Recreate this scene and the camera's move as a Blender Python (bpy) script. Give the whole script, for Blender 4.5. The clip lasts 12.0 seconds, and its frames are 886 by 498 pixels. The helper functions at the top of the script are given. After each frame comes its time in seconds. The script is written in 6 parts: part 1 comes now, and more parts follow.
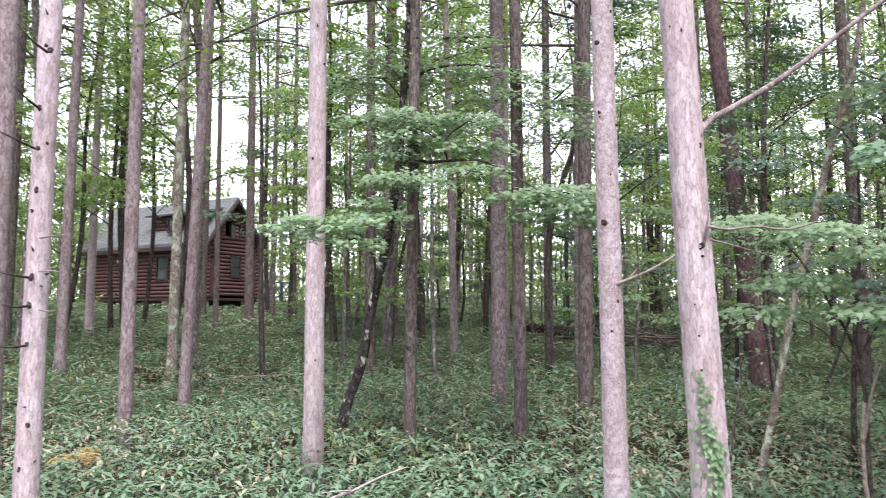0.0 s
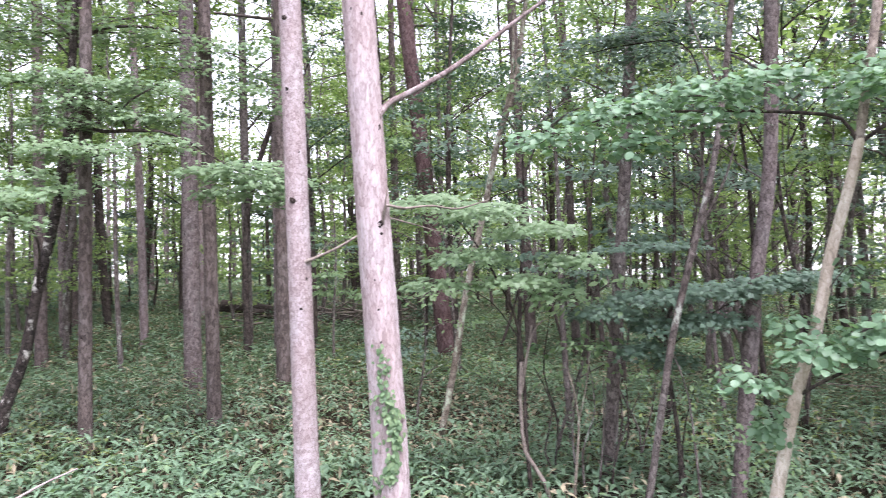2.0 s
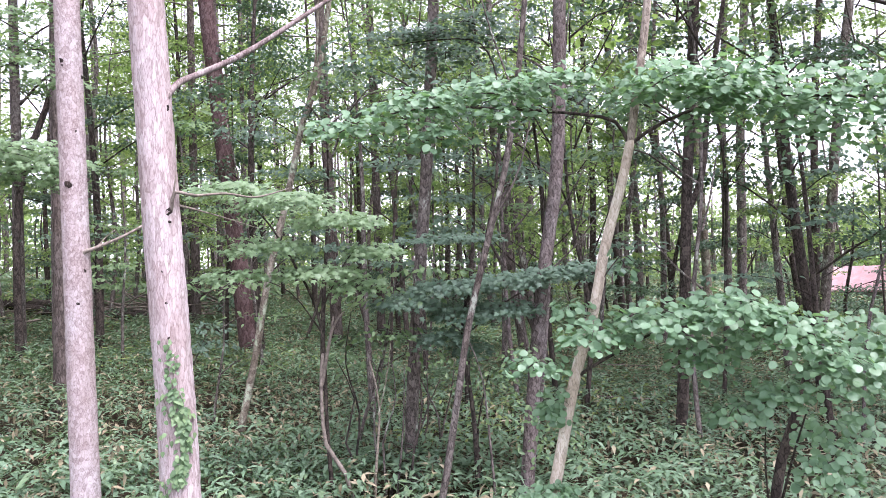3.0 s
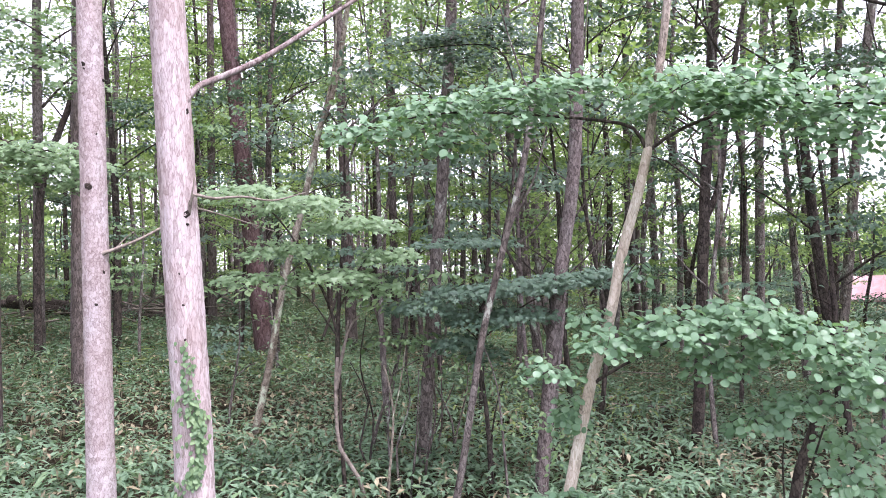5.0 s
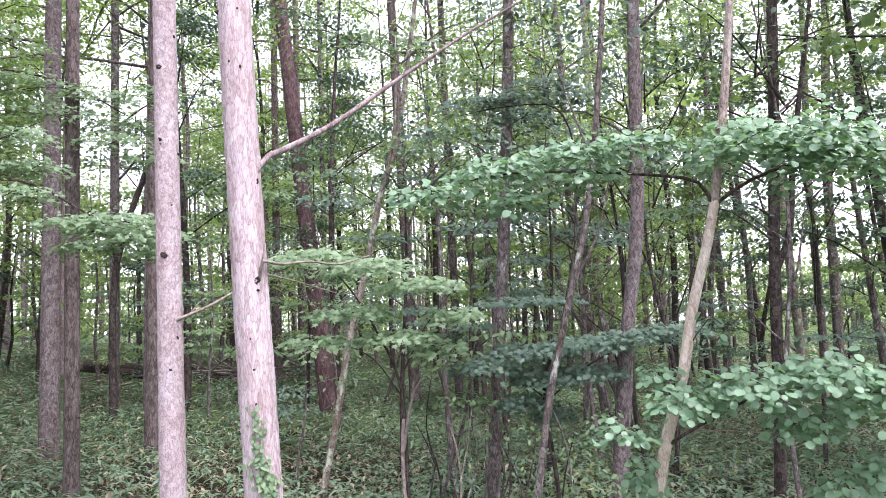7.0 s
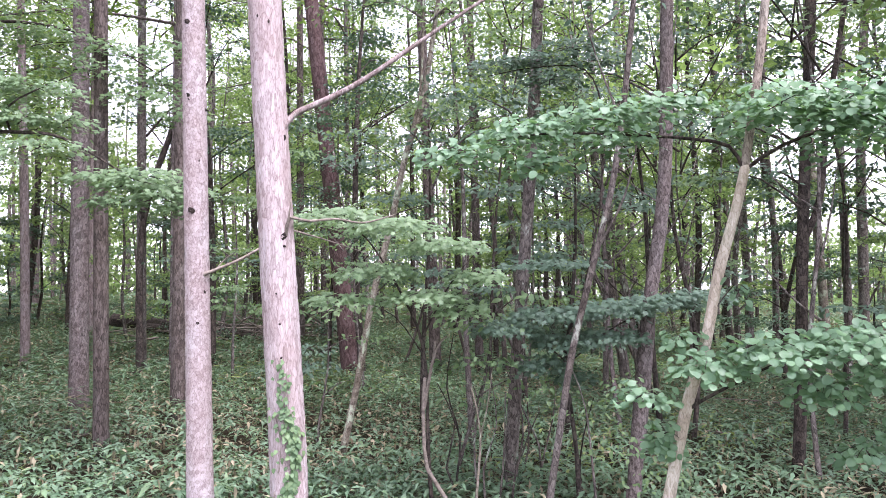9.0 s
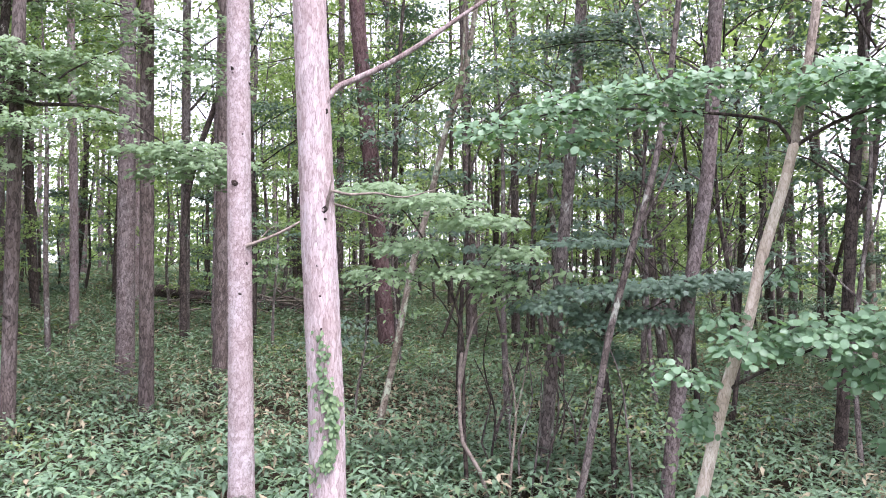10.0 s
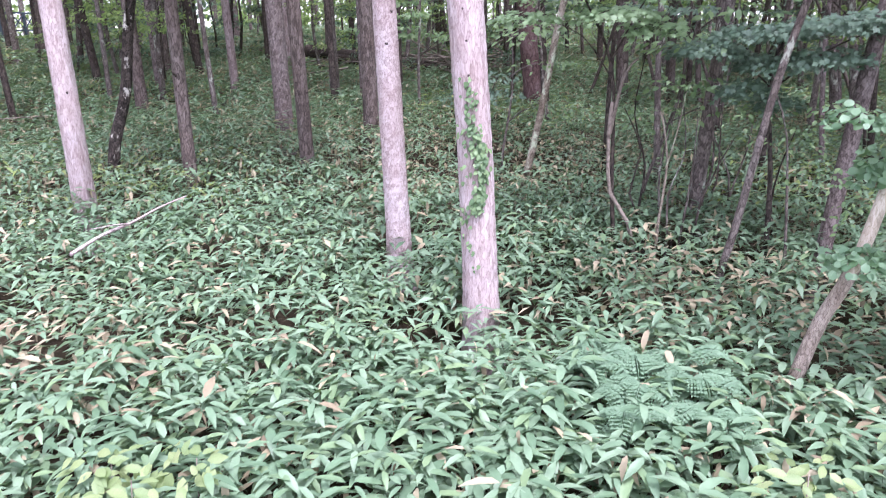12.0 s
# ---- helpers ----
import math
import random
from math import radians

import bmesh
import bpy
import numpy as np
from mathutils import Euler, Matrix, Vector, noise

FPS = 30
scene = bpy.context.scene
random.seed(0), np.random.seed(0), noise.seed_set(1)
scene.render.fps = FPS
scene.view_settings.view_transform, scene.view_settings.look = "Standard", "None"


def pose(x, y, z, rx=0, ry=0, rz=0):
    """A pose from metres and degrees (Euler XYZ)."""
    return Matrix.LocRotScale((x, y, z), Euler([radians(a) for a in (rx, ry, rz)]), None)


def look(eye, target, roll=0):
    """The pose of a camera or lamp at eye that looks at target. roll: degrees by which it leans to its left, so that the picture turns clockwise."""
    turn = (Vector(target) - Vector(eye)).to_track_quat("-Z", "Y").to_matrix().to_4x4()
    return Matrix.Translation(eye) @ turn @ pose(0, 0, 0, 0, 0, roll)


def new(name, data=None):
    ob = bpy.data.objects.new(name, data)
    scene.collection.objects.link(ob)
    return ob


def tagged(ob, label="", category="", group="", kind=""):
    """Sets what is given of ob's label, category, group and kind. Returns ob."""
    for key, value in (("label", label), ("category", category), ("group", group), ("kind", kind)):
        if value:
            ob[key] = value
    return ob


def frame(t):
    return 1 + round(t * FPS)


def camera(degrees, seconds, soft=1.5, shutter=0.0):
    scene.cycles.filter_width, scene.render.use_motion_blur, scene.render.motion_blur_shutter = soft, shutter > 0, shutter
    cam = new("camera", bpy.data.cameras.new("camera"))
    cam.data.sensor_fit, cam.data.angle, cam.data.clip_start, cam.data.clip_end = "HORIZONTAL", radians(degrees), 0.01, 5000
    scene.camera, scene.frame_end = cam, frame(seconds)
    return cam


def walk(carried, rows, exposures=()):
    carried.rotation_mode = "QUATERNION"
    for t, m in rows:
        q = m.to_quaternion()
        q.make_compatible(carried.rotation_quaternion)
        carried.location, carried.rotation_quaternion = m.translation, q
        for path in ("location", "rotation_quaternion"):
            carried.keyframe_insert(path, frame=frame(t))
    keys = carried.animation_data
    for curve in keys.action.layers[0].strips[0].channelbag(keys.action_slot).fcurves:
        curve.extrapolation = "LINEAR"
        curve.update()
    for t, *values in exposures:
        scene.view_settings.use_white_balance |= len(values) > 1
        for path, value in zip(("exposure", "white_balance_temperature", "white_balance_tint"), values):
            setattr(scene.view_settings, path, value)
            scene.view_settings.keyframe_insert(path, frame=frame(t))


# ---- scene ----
cam = camera(62.04, 12.0, soft=0.5, shutter=0.25)
PATH = [
    (0, pose(-0.119, -0.052, 2.413, 95.131, -0.000, 18.899)),
    (0.5, pose(-0.081, -0.033, 2.412, 94.034, 0.397, 13.518)),
    (1, pose(-0.058, -0.024, 2.408, 93.325, 0.885, 7.488)),
    (1.5, pose(-0.030, -0.020, 2.412, 92.877, 1.435, 1.335)),
    (2, pose(-0.001, -0.008, 2.413, 93.008, 2.085, -3.568)),
    (2.5, pose(0.045, 0.012, 2.406, 92.048, 2.642, -13.699)),
    (3, pose(0.057, 0.017, 2.407, 91.765, 2.425, -18.355)),
    (5, pose(0.055, 0.020, 2.408, 92.186, 1.806, -17.188)),
    (5.5, pose(0.053, 0.020, 2.409, 92.799, 2.753, -16.700)),
    (6, pose(0.049, 0.019, 2.413, 93.333, 3.454, -16.176)),
    (6.5, pose(0.036, 0.013, 2.420, 94.638, 3.082, -14.718)),
    (7, pose(0.026, 0.011, 2.431, 96.754, 2.887, -12.468)),
    (7.2, pose(0.018, 0.029, 2.447, 96.745, 2.641, -12.222)),
    (9, pose(0.007, 0.011, 2.406, 94.043, 1.498, -10.899)),
    (9.5, pose(0.004, 0.009, 2.402, 93.267, 0.591, -9.953)),
    (10, pose(-0.002, 0.006, 2.392, 92.344, 0.390, -8.023)),
    (10.5, pose(-0.006, 0.013, 2.383, 87.989, 0.848, -6.125)),
    (11, pose(-0.019, 0.005, 2.366, 83.601, 0.901, -2.832)),
    (11.5, pose(-0.024, 0.015, 2.336, 78.413, 1.460, -0.021)),
    (12, pose(-0.022, 0.016, 2.314, 74.129, 1.951, 2.931)),
]
walk(cam, PATH, [(0, 2.04, 6180, 20), (0.7, 2.16, 6150, 21), (3, 2.26, 6080, 24), (10.2, 2.24, 6080, 25), (11.0, 2.23, 6020, 25), (11.5, 2.16, 5950, 26), (12, 2.30, 5840, 28)])

# ---- world and light: bright overcast sky, soft sun from behind the path ----
world = bpy.data.worlds.new("overcast_sky")
scene.world = world
world.use_nodes = True
wn, wl = world.node_tree.nodes, world.node_tree.links
wn.clear()
sky = wn.new("ShaderNodeTexSky")
sky.sky_type, sky.sun_disc = "NISHITA", False
sky.sun_elevation, sky.sun_rotation = radians(66), radians(151)
sky.air_density, sky.dust_density, sky.ozone_density = 1.0, 1.4, 1.0
hs = wn.new("ShaderNodeHueSaturation")
hs.inputs["Saturation"].default_value = 0.22
bg = wn.new("ShaderNodeBackground")
bg.inputs["Strength"].default_value = 0.145
wo = wn.new("ShaderNodeOutputWorld")
wl.new(sky.outputs[0], hs.inputs["Color"])
wl.new(hs.outputs[0], bg.inputs["Color"])
wl.new(bg.outputs[0], wo.inputs["Surface"])
sun = new("sun", bpy.data.lights.new("sun", "SUN"))
sun.data.energy, sun.data.angle, sun.data.color = 1.8, radians(24), (1.0, 0.97, 0.93)
sun.matrix_world = look((5, -9, 23), (0, 0, 0))

rng = np.random.default_rng(7)


# ---- the lie of the land ----
def ground_z(x, y):
    """Height of the soil: rises to the back and to the left, where the cabin stands."""
    x, y = np.asarray(x, float), np.asarray(y, float)
    z = 0.15 + 0.058 * np.clip(y, 0, 45) - 0.9 * np.tanh(np.clip(x, 0, None) / 18) + 0.024 * np.clip(-x, 0, 40)
    return z + 0.05 * np.sin(x * 0.9 + 1.3 * np.sin(y * 0.5)) * np.cos(y * 0.7 + 0.4)


def gz(x, y):
    return float(ground_z(x, y))


# ---- materials ----
class Mat:
    """A small wrapper to write node materials shortly."""

    def __init__(self, name):
        self.m = bpy.data.materials.new(name)
        self.m.use_nodes = True
        self.n, self.l = self.m.node_tree.nodes, self.m.node_tree.links
        self.b = self.n["Principled BSDF"]
        self.out = self.n["Material Output"]

    def add(self, kind, **values):
        node = self.n.new(kind)
        for k, v in values.items():
            node.inputs[k.replace("_", " ")].default_value = v
        return node

    def coords(self, scale=(1, 1, 1), kind="Object", wander=True):
        tc = self.n.new("ShaderNodeTexCoord")
        mp = self.n.new("ShaderNodeMapping")
        mp.inputs["Scale"].default_value = scale
        self.l.new(tc.outputs[kind], mp.inputs["Vector"])
        if wander:
            oi = self.n.new("ShaderNodeObjectInfo")
            mul = self.n.new("ShaderNodeVectorMath")
            mul.operation = "SCALE"
            cx = self.n.new("ShaderNodeCombineXYZ")
            for i in range(3):
                self.l.new(oi.outputs["Random"], cx.inputs[i])
            self.l.new(cx.outputs[0], mul.inputs[0])
            mul.inputs["Scale"].default_value = 37.0
            self.l.new(mul.outputs[0], mp.inputs["Location"])
        return mp.outputs[0]

    def noise(self, co, scale, detail=4.0, rough=0.6, distort=0.0):
        t = self.add("ShaderNodeTexNoise", Scale=scale, Detail=detail, Roughness=rough, Distortion=distort)
        self.l.new(co, t.inputs["Vector"])
        return t.outputs["Fac"]

    def ramp(self, fac, stops):
        r = self.n.new("ShaderNodeValToRGB")
        e = r.color_ramp.elements
        e[0].position, e[0].color = stops[0][0], (*stops[0][1], 1)
        e[1].position, e[1].color = stops[-1][0], (*stops[-1][1], 1)
        for p, c in stops[1:-1]:
            q = e.new(p)
            q.color = (*c, 1)
        self.l.new(fac, r.inputs["Fac"])
        return r.outputs["Color"]

    def mix(self, fac, a, b, mode="MIX"):
        x = self.n.new("ShaderNodeMix")
        x.data_type, x.blend_type = "RGBA", mode
        for sock, v in ((x.inputs[0], fac), (x.inputs[6], a), (x.inputs[7], b)):
            if isinstance(v, (int, float)):
                sock.default_value = v
            elif isinstance(v, tuple):
                sock.default_value = (*v, 1)
            else:
                self.l.new(v, sock)
        return x.outputs[2]

    def math(self, op, a, b=0.0):
        x = self.n.new("ShaderNodeMath")
        x.operation = op
        for sock, v in zip(x.inputs, (a, b)):
            if isinstance(v, (int, float)):
                sock.default_value = v
            else:
                self.l.new(v, sock)
        return x.outputs[0]

    def bump(self, height, strength, distance):
        bp = self.add("ShaderNodeBump", Strength=strength, Distance=distance)
        self.l.new(height, bp.inputs["Height"])
        self.l.new(bp.outputs[0], self.b.inputs["Normal"])

    def colour(self, c):
        if isinstance(c, tuple):
            self.b.inputs["Base Color"].default_value = (*c, 1)
        else:
            self.l.new(c, self.b.inputs["Base Color"])

    def rough(self, v, spec=0.3):
        self.b.inputs["Roughness"].default_value = v
        self.b.inputs["Specular IOR Level"].default_value = spec


def bark_material(name, dark, mid, light, lichen=(0.45, 0.47, 0.40), lichen_at=0.68, stretch=0.3, flake=70.0, depth=0.008):
    """Flaky bark: upright overlapping plates with thin dark cracks, fine grain, broad tone patches, pale lichen spots."""
    m = Mat(name)
    co = m.coords((1, 1, stretch))
    fine = m.noise(co, flake * 1.6, 6.0, 0.7, 0.4)
    plate = m.noise(co, flake * 0.35, 4.0, 0.6, 1.0)
    wob = m.add("ShaderNodeTexNoise", Scale=flake * 0.4, Detail=3.0)
    m.l.new(co, wob.inputs["Vector"])
    shift = m.n.new("ShaderNodeVectorMath")
    shift.operation = "SCALE"
    shift.inputs["Scale"].default_value = 1.6 / flake
    m.l.new(wob.outputs["Color"], shift.inputs[0])
    bend = m.n.new("ShaderNodeVectorMath")
    bend.operation = "ADD"
    m.l.new(co, bend.inputs[0])
    m.l.new(shift.outputs[0], bend.inputs[1])
    vor = m.n.new("ShaderNodeTexVoronoi")
    vor.feature = "DISTANCE_TO_EDGE"
    vor.inputs["Scale"].default_value = flake * 0.62
    m.l.new(bend.outputs[0], vor.inputs["Vector"])
    cell = m.n.new("ShaderNodeTexVoronoi")
    cell.inputs["Scale"].default_value = flake * 0.62
    m.l.new(bend.outputs[0], cell.inputs["Vector"])
    each = m.n.new("ShaderNodeSeparateColor")
    m.l.new(cell.outputs["Color"], each.inputs[0])
    crack = m.math("MINIMUM", m.math("MULTIPLY", vor.outputs["Distance"], 8.0), 1.0)
    hgt = m.math("ADD", m.math("ADD", m.math("MULTIPLY", fine, 0.34), m.math("MULTIPLY", plate, 0.17)), m.math("ADD", m.math("MULTIPLY", crack, 0.075), m.math("MULTIPLY", each.outputs[0], 0.12)))
    col = m.ramp(hgt, [(0.27, dark), (0.36, mid), (0.44, light), (0.54, tuple(min(1.0, c * 1.18) for c in light))])
    warp = m.noise(m.coords((1, 1, 0.45)), 5.0, 4.0, 0.65)
    tone = m.ramp(warp, [(0.3, (0.78, 0.70, 0.68)), (0.5, (0.98, 0.93, 0.93)), (0.7, (1.08, 1.1, 1.12))])
    col = m.mix(0.85, col, tone, "MULTIPLY")
    spots = m.noise(m.coords((1, 1, 0.6)), 8.0, 7.0, 0.72)
    mask = m.ramp(spots, [(lichen_at, (0, 0, 0)), (lichen_at + 0.06, (0.8, 0.8, 0.8))])
    col = m.mix(mask, col, lichen)
    m.colour(col)
    m.rough(0.92, 0.15)
    m.bump(hgt, 1.0, depth)
    return m.m


def leaf_material(name, hues, rough=0.5, through_light=0.4, gloss=0.35, glow=(1.25, 1.35, 0.75)):
    """Leaves: colour varies leaf by leaf, light shines through the blade."""
    m = Mat(name)
    geo, oi = m.n.new("ShaderNodeNewGeometry"), m.n.new("ShaderNodeObjectInfo")
    r = m.math("FRACT", m.math("ADD", geo.outputs["Random Per Island"], oi.outputs["Random"]))
    col = m.ramp(r, [(i / (len(hues) - 1), h) for i, h in enumerate(hues)])
    blotch = m.ramp(m.noise(m.coords((1, 1, 1), wander=False), 16.0, 3.0), [(0.3, (0.8, 0.82, 0.8)), (0.7, (1.15, 1.12, 1.1))])
    col = m.mix(0.7, col, blotch, "MULTIPLY")
    m.colour(col)
    m.rough(rough, gloss)
    tr = m.n.new("ShaderNodeBsdfTranslucent")
    m.l.new(m.mix(1.0, col, glow, "MULTIPLY"), tr.inputs["Color"])
    mx = m.n.new("ShaderNodeMixShader")
    mx.inputs[0].default_value = through_light
    m.l.new(m.b.outputs[0], mx.inputs[1])
    m.l.new(tr.outputs[0], mx.inputs[2])
    m.l.new(mx.outputs[0], m.out.inputs["Surface"])
    return m.m


def wood_material(name, dark, light, scale=(1, 1, 1), grain=30.0, rough=0.8):
    m = Mat(name)
    co = m.coords(scale)
    h = m.noise(co, grain, 5.0, 0.65, 0.4)
    blot = m.noise(co, 1.7, 3.0)
    col = m.ramp(h, [(0.3, dark), (0.7, light)])
    m.colour(m.mix(0.6, col, m.ramp(blot, [(0.3, (0.7, 0.7, 0.7)), (0.7, (1.2, 1.2, 1.2))]), "MULTIPLY"))
    m.rough(rough, 0.2)
    m.bump(h, 0.4, 0.004)
    return m.m


BARK_LARCH = bark_material("larch_bark", (0.225, 0.175, 0.174), (0.335, 0.282, 0.286), (0.42, 0.366, 0.374), (0.50, 0.48, 0.44), 0.69, stretch=0.24, flake=95.0, depth=0.009)
BARK_FLAKY = bark_material("flaky_larch_bark", (0.21, 0.162, 0.162), (0.34, 0.284, 0.288), (0.43, 0.374, 0.382), (0.50, 0.48, 0.44), 0.69, stretch=0.6, flake=88.0, depth=0.009)
# next three: darker copies of larch bark, the wood's shade put into the colour
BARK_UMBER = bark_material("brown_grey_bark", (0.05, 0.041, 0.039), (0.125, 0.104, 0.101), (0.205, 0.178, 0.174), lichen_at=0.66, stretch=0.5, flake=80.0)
BARK_SHADED = bark_material("shaded_larch_bark", (0.09, 0.068, 0.065), (0.18, 0.147, 0.145), (0.26, 0.222, 0.222), lichen_at=0.68)
BARK_RED_SHADED = bark_material("shaded_red_larch_bark", (0.036, 0.030, 0.027), (0.09, 0.073, 0.067), (0.152, 0.128, 0.12), lichen_at=0.68)
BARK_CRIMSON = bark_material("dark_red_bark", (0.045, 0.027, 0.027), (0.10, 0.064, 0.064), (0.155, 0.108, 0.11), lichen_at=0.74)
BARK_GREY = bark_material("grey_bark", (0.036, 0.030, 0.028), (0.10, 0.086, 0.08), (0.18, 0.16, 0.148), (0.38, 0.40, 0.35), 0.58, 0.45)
BARK_PALE = bark_material("pale_lichen_bark", (0.07, 0.058, 0.045), (0.16, 0.138, 0.112), (0.235, 0.212, 0.175), (0.36, 0.41, 0.31), 0.53, 0.7, 60.0, 0.004)
BARK_OLIVE = bark_material("olive_brown_bark", (0.12, 0.10, 0.085), (0.25, 0.215, 0.182), (0.345, 0.305, 0.262), (0.42, 0.42, 0.36), 0.62, 0.4, 130.0, 0.003)
BARK_TAN = bark_material("smooth_tan_bark", (0.27, 0.235, 0.185), (0.42, 0.375, 0.305), (0.50, 0.455, 0.385), (0.54, 0.53, 0.46), 0.62, 0.35, 110.0, 0.0025)
BARK_DARK = bark_material("very_dark_bark", (0.016, 0.013, 0.012), (0.045, 0.037, 0.033), (0.09, 0.075, 0.065), (0.3, 0.31, 0.28), 0.70, 0.5, 60.0, 0.005)
BARK_BIRCH = bark_material("peeling_dark_bark", (0.012, 0.01, 0.009), (0.035, 0.029, 0.026), (0.075, 0.063, 0.056), (0.55, 0.52, 0.47), 0.56, 0.6, 50.0, 0.006)
TWIG = wood_material("dead_twig_wood", (0.09, 0.07, 0.06), (0.28, 0.235, 0.205))
STUB = wood_material("knot_wood", (0.008, 0.006, 0.005), (0.05, 0.035, 0.03))
LEAF_ROUND = leaf_material("round_shrub_leaf", [(0.086, 0.158, 0.094), (0.126, 0.216, 0.132), (0.17, 0.27, 0.172), (0.108, 0.192, 0.102)], 0.46, 0.36, 0.42)
LEAF_MAPLE = leaf_material("maple_leaf", [(0.09, 0.15, 0.078), (0.13, 0.20, 0.10), (0.165, 0.24, 0.12), (0.11, 0.175, 0.09)], 0.5, 0.42, 0.35)
# paler copy of the maple leaf: sheen of the sky put into the colour
LEAF_SKYLIT = leaf_material("sky_sheen_maple_leaf", [(0.12, 0.19, 0.102), (0.168, 0.248, 0.14), (0.20, 0.285, 0.165), (0.14, 0.215, 0.118)], 0.48, 0.36, 0.42)
# darker copy of the maple leaf: undergrowth shade put into the colour
LEAF_SHADED = leaf_material("shade_toned_maple_leaf", [(0.06, 0.10, 0.074), (0.08, 0.13, 0.094), (0.105, 0.16, 0.115)], 0.5, 0.25, 0.3)
LEAF_WOOD = leaf_material("woodland_leaf", [(0.092, 0.138, 0.066), (0.172, 0.24, 0.098), (0.24, 0.315, 0.13), (0.13, 0.19, 0.083)], 0.5, 0.56, 0.32, (1.2, 1.3, 0.85))
LEAF_LARCH = leaf_material("larch_needles", [(0.09, 0.145, 0.045), (0.13, 0.195, 0.055), (0.165, 0.23, 0.07)], 0.6, 0.5)
LEAF_SASA = leaf_material("bamboo_grass_leaf", [(0.074, 0.132, 0.078), (0.132, 0.208, 0.134), (0.178, 0.256, 0.176), (0.104, 0.174, 0.108), (0.165, 0.24, 0.13)], 0.46, 0.22, 0.38)
LEAF_FERN = leaf_material("fern_leaf", [(0.115, 0.195, 0.125), (0.15, 0.235, 0.16), (0.13, 0.215, 0.142)], 0.5, 0.3, 0.4)
LEAF_PALE = leaf_material("pale_grass_leaf", [(0.17, 0.23, 0.09), (0.22, 0.27, 0.10), (0.25, 0.28, 0.13)], 0.55, 0.35, 0.3)
LEAF_DEAD = leaf_material("withered_leaf", [(0.26, 0.22, 0.155), (0.36, 0.32, 0.23), (0.31, 0.265, 0.18), (0.19, 0.155, 0.11)], 0.7, 0.2, 0.2, (1.0, 0.95, 0.8))
LEAF_IVY = leaf_material("ivy_leaf", [(0.07, 0.125, 0.06), (0.105, 0.172, 0.084), (0.145, 0.212, 0.105)], 0.5, 0.2, 0.3)
LEAF_YELLOW = leaf_material("young_yellow_leaf", [(0.16, 0.225, 0.105), (0.21, 0.27, 0.13), (0.245, 0.29, 0.15)], 0.5, 0.35)
LEAF_ORANGE = leaf_material("orange_leaf", [(0.34, 0.26, 0.10), (0.42, 0.32, 0.14), (0.26, 0.24, 0.10)], 0.6, 0.3, 0.2, (1.1, 0.9, 0.5))

soil = Mat("forest_soil")
sc = soil.coords((1, 1, 1), wander=False)
litter = soil.noise(sc, 22.0, 6.0, 0.7, 0.5)
scol = soil.ramp(litter, [(0.3, (0.018, 0.013, 0.009)), (0.55, (0.05, 0.038, 0.026)), (0.75, (0.11, 0.085, 0.058))])
tuft = soil.ramp(soil.noise(sc, 3.0, 5.0, 0.65), [(0.35, (0.055, 0.10, 0.03)), (0.7, (0.13, 0.20, 0.06))])
vl = soil.n.new("ShaderNodeVectorMath")
vl.operation = "LENGTH"
soil.l.new(sc, vl.inputs[0])
edge = soil.math("ADD", soil.math("MULTIPLY", vl.outputs["Value"], 1 / 90.0), soil.math("MULTIPLY", soil.noise(sc, 0.3, 3.0), 0.15))
soil.colour(soil.mix(soil.ramp(edge, [(0.52, (0, 0, 0)), (0.66, (1, 1, 1))]), scol, tuft))
soil.rough(0.95, 0.1)
soil.bump(litter, 0.8, 0.03)
SOIL = soil.m


# ---- mesh helpers ----
def mesh_np(name, verts, faces, mats, index=None, smooth=False):
    """A mesh from arrays of corners and triangles or quads."""
    verts, faces = np.asarray(verts, np.float32), np.asarray(faces, np.int32)
    k = faces.shape[1]
    me = bpy.data.meshes.new(name)
    me.vertices.add(len(verts))
    me.vertices.foreach_set("co", verts.ravel())
    me.loops.add(faces.size)
    me.loops.foreach_set("vertex_index", faces.ravel())
    me.polygons.add(len(faces))
    me.polygons.foreach_set("loop_start", np.arange(len(faces), dtype=np.int32) * k)
    me.polygons.foreach_set("loop_total", np.full(len(faces), k, np.int32))
    for m in mats if isinstance(mats, (list, tuple)) else [mats]:
        me.materials.append(m)
    if index is not None:
        me.polygons.foreach_set("material_index", np.asarray(index, np.int32))
    if smooth:
        me.polygons.foreach_set("use_smooth", np.ones(len(faces), bool))
    me.update(calc_edges=True)
    return me


def part(name, data, material, parent, label=""):
    """Links a bmesh or a mesh as ONE mesh object under a thing or a part."""
    if isinstance(data, bmesh.types.BMesh):
        me = bpy.data.meshes.new(name)
        data.to_mesh(me)
        data.free()
        me.materials.append(material)
    else:
        me = data
    ob = new(name, me)
    ob.parent = parent
    return tagged(ob, label)


def smooth_line(points, step):
    """Catmull-Rom through the points, about step metres apart."""
    p = np.asarray(points, float)
    q = np.vstack([2 * p[0] - p[1], p, 2 * p[-1] - p[-2]])
    out = []
    for i in range(1, len(q) - 2):
        n = max(2, int(np.linalg.norm(q[i + 1] - q[i]) / step))
        for t in np.arange(n) / n:
            a, b, c, d = q[i - 1], q[i], q[i + 1], q[i + 2]
            out.append(0.5 * (2 * b + (c - a) * t + (2 * a - 5 * b + 4 * c - d) * t * t + (3 * b - a - 3 * c + d) * t ** 3))
    out.append(p[-1])
    return np.array(out)


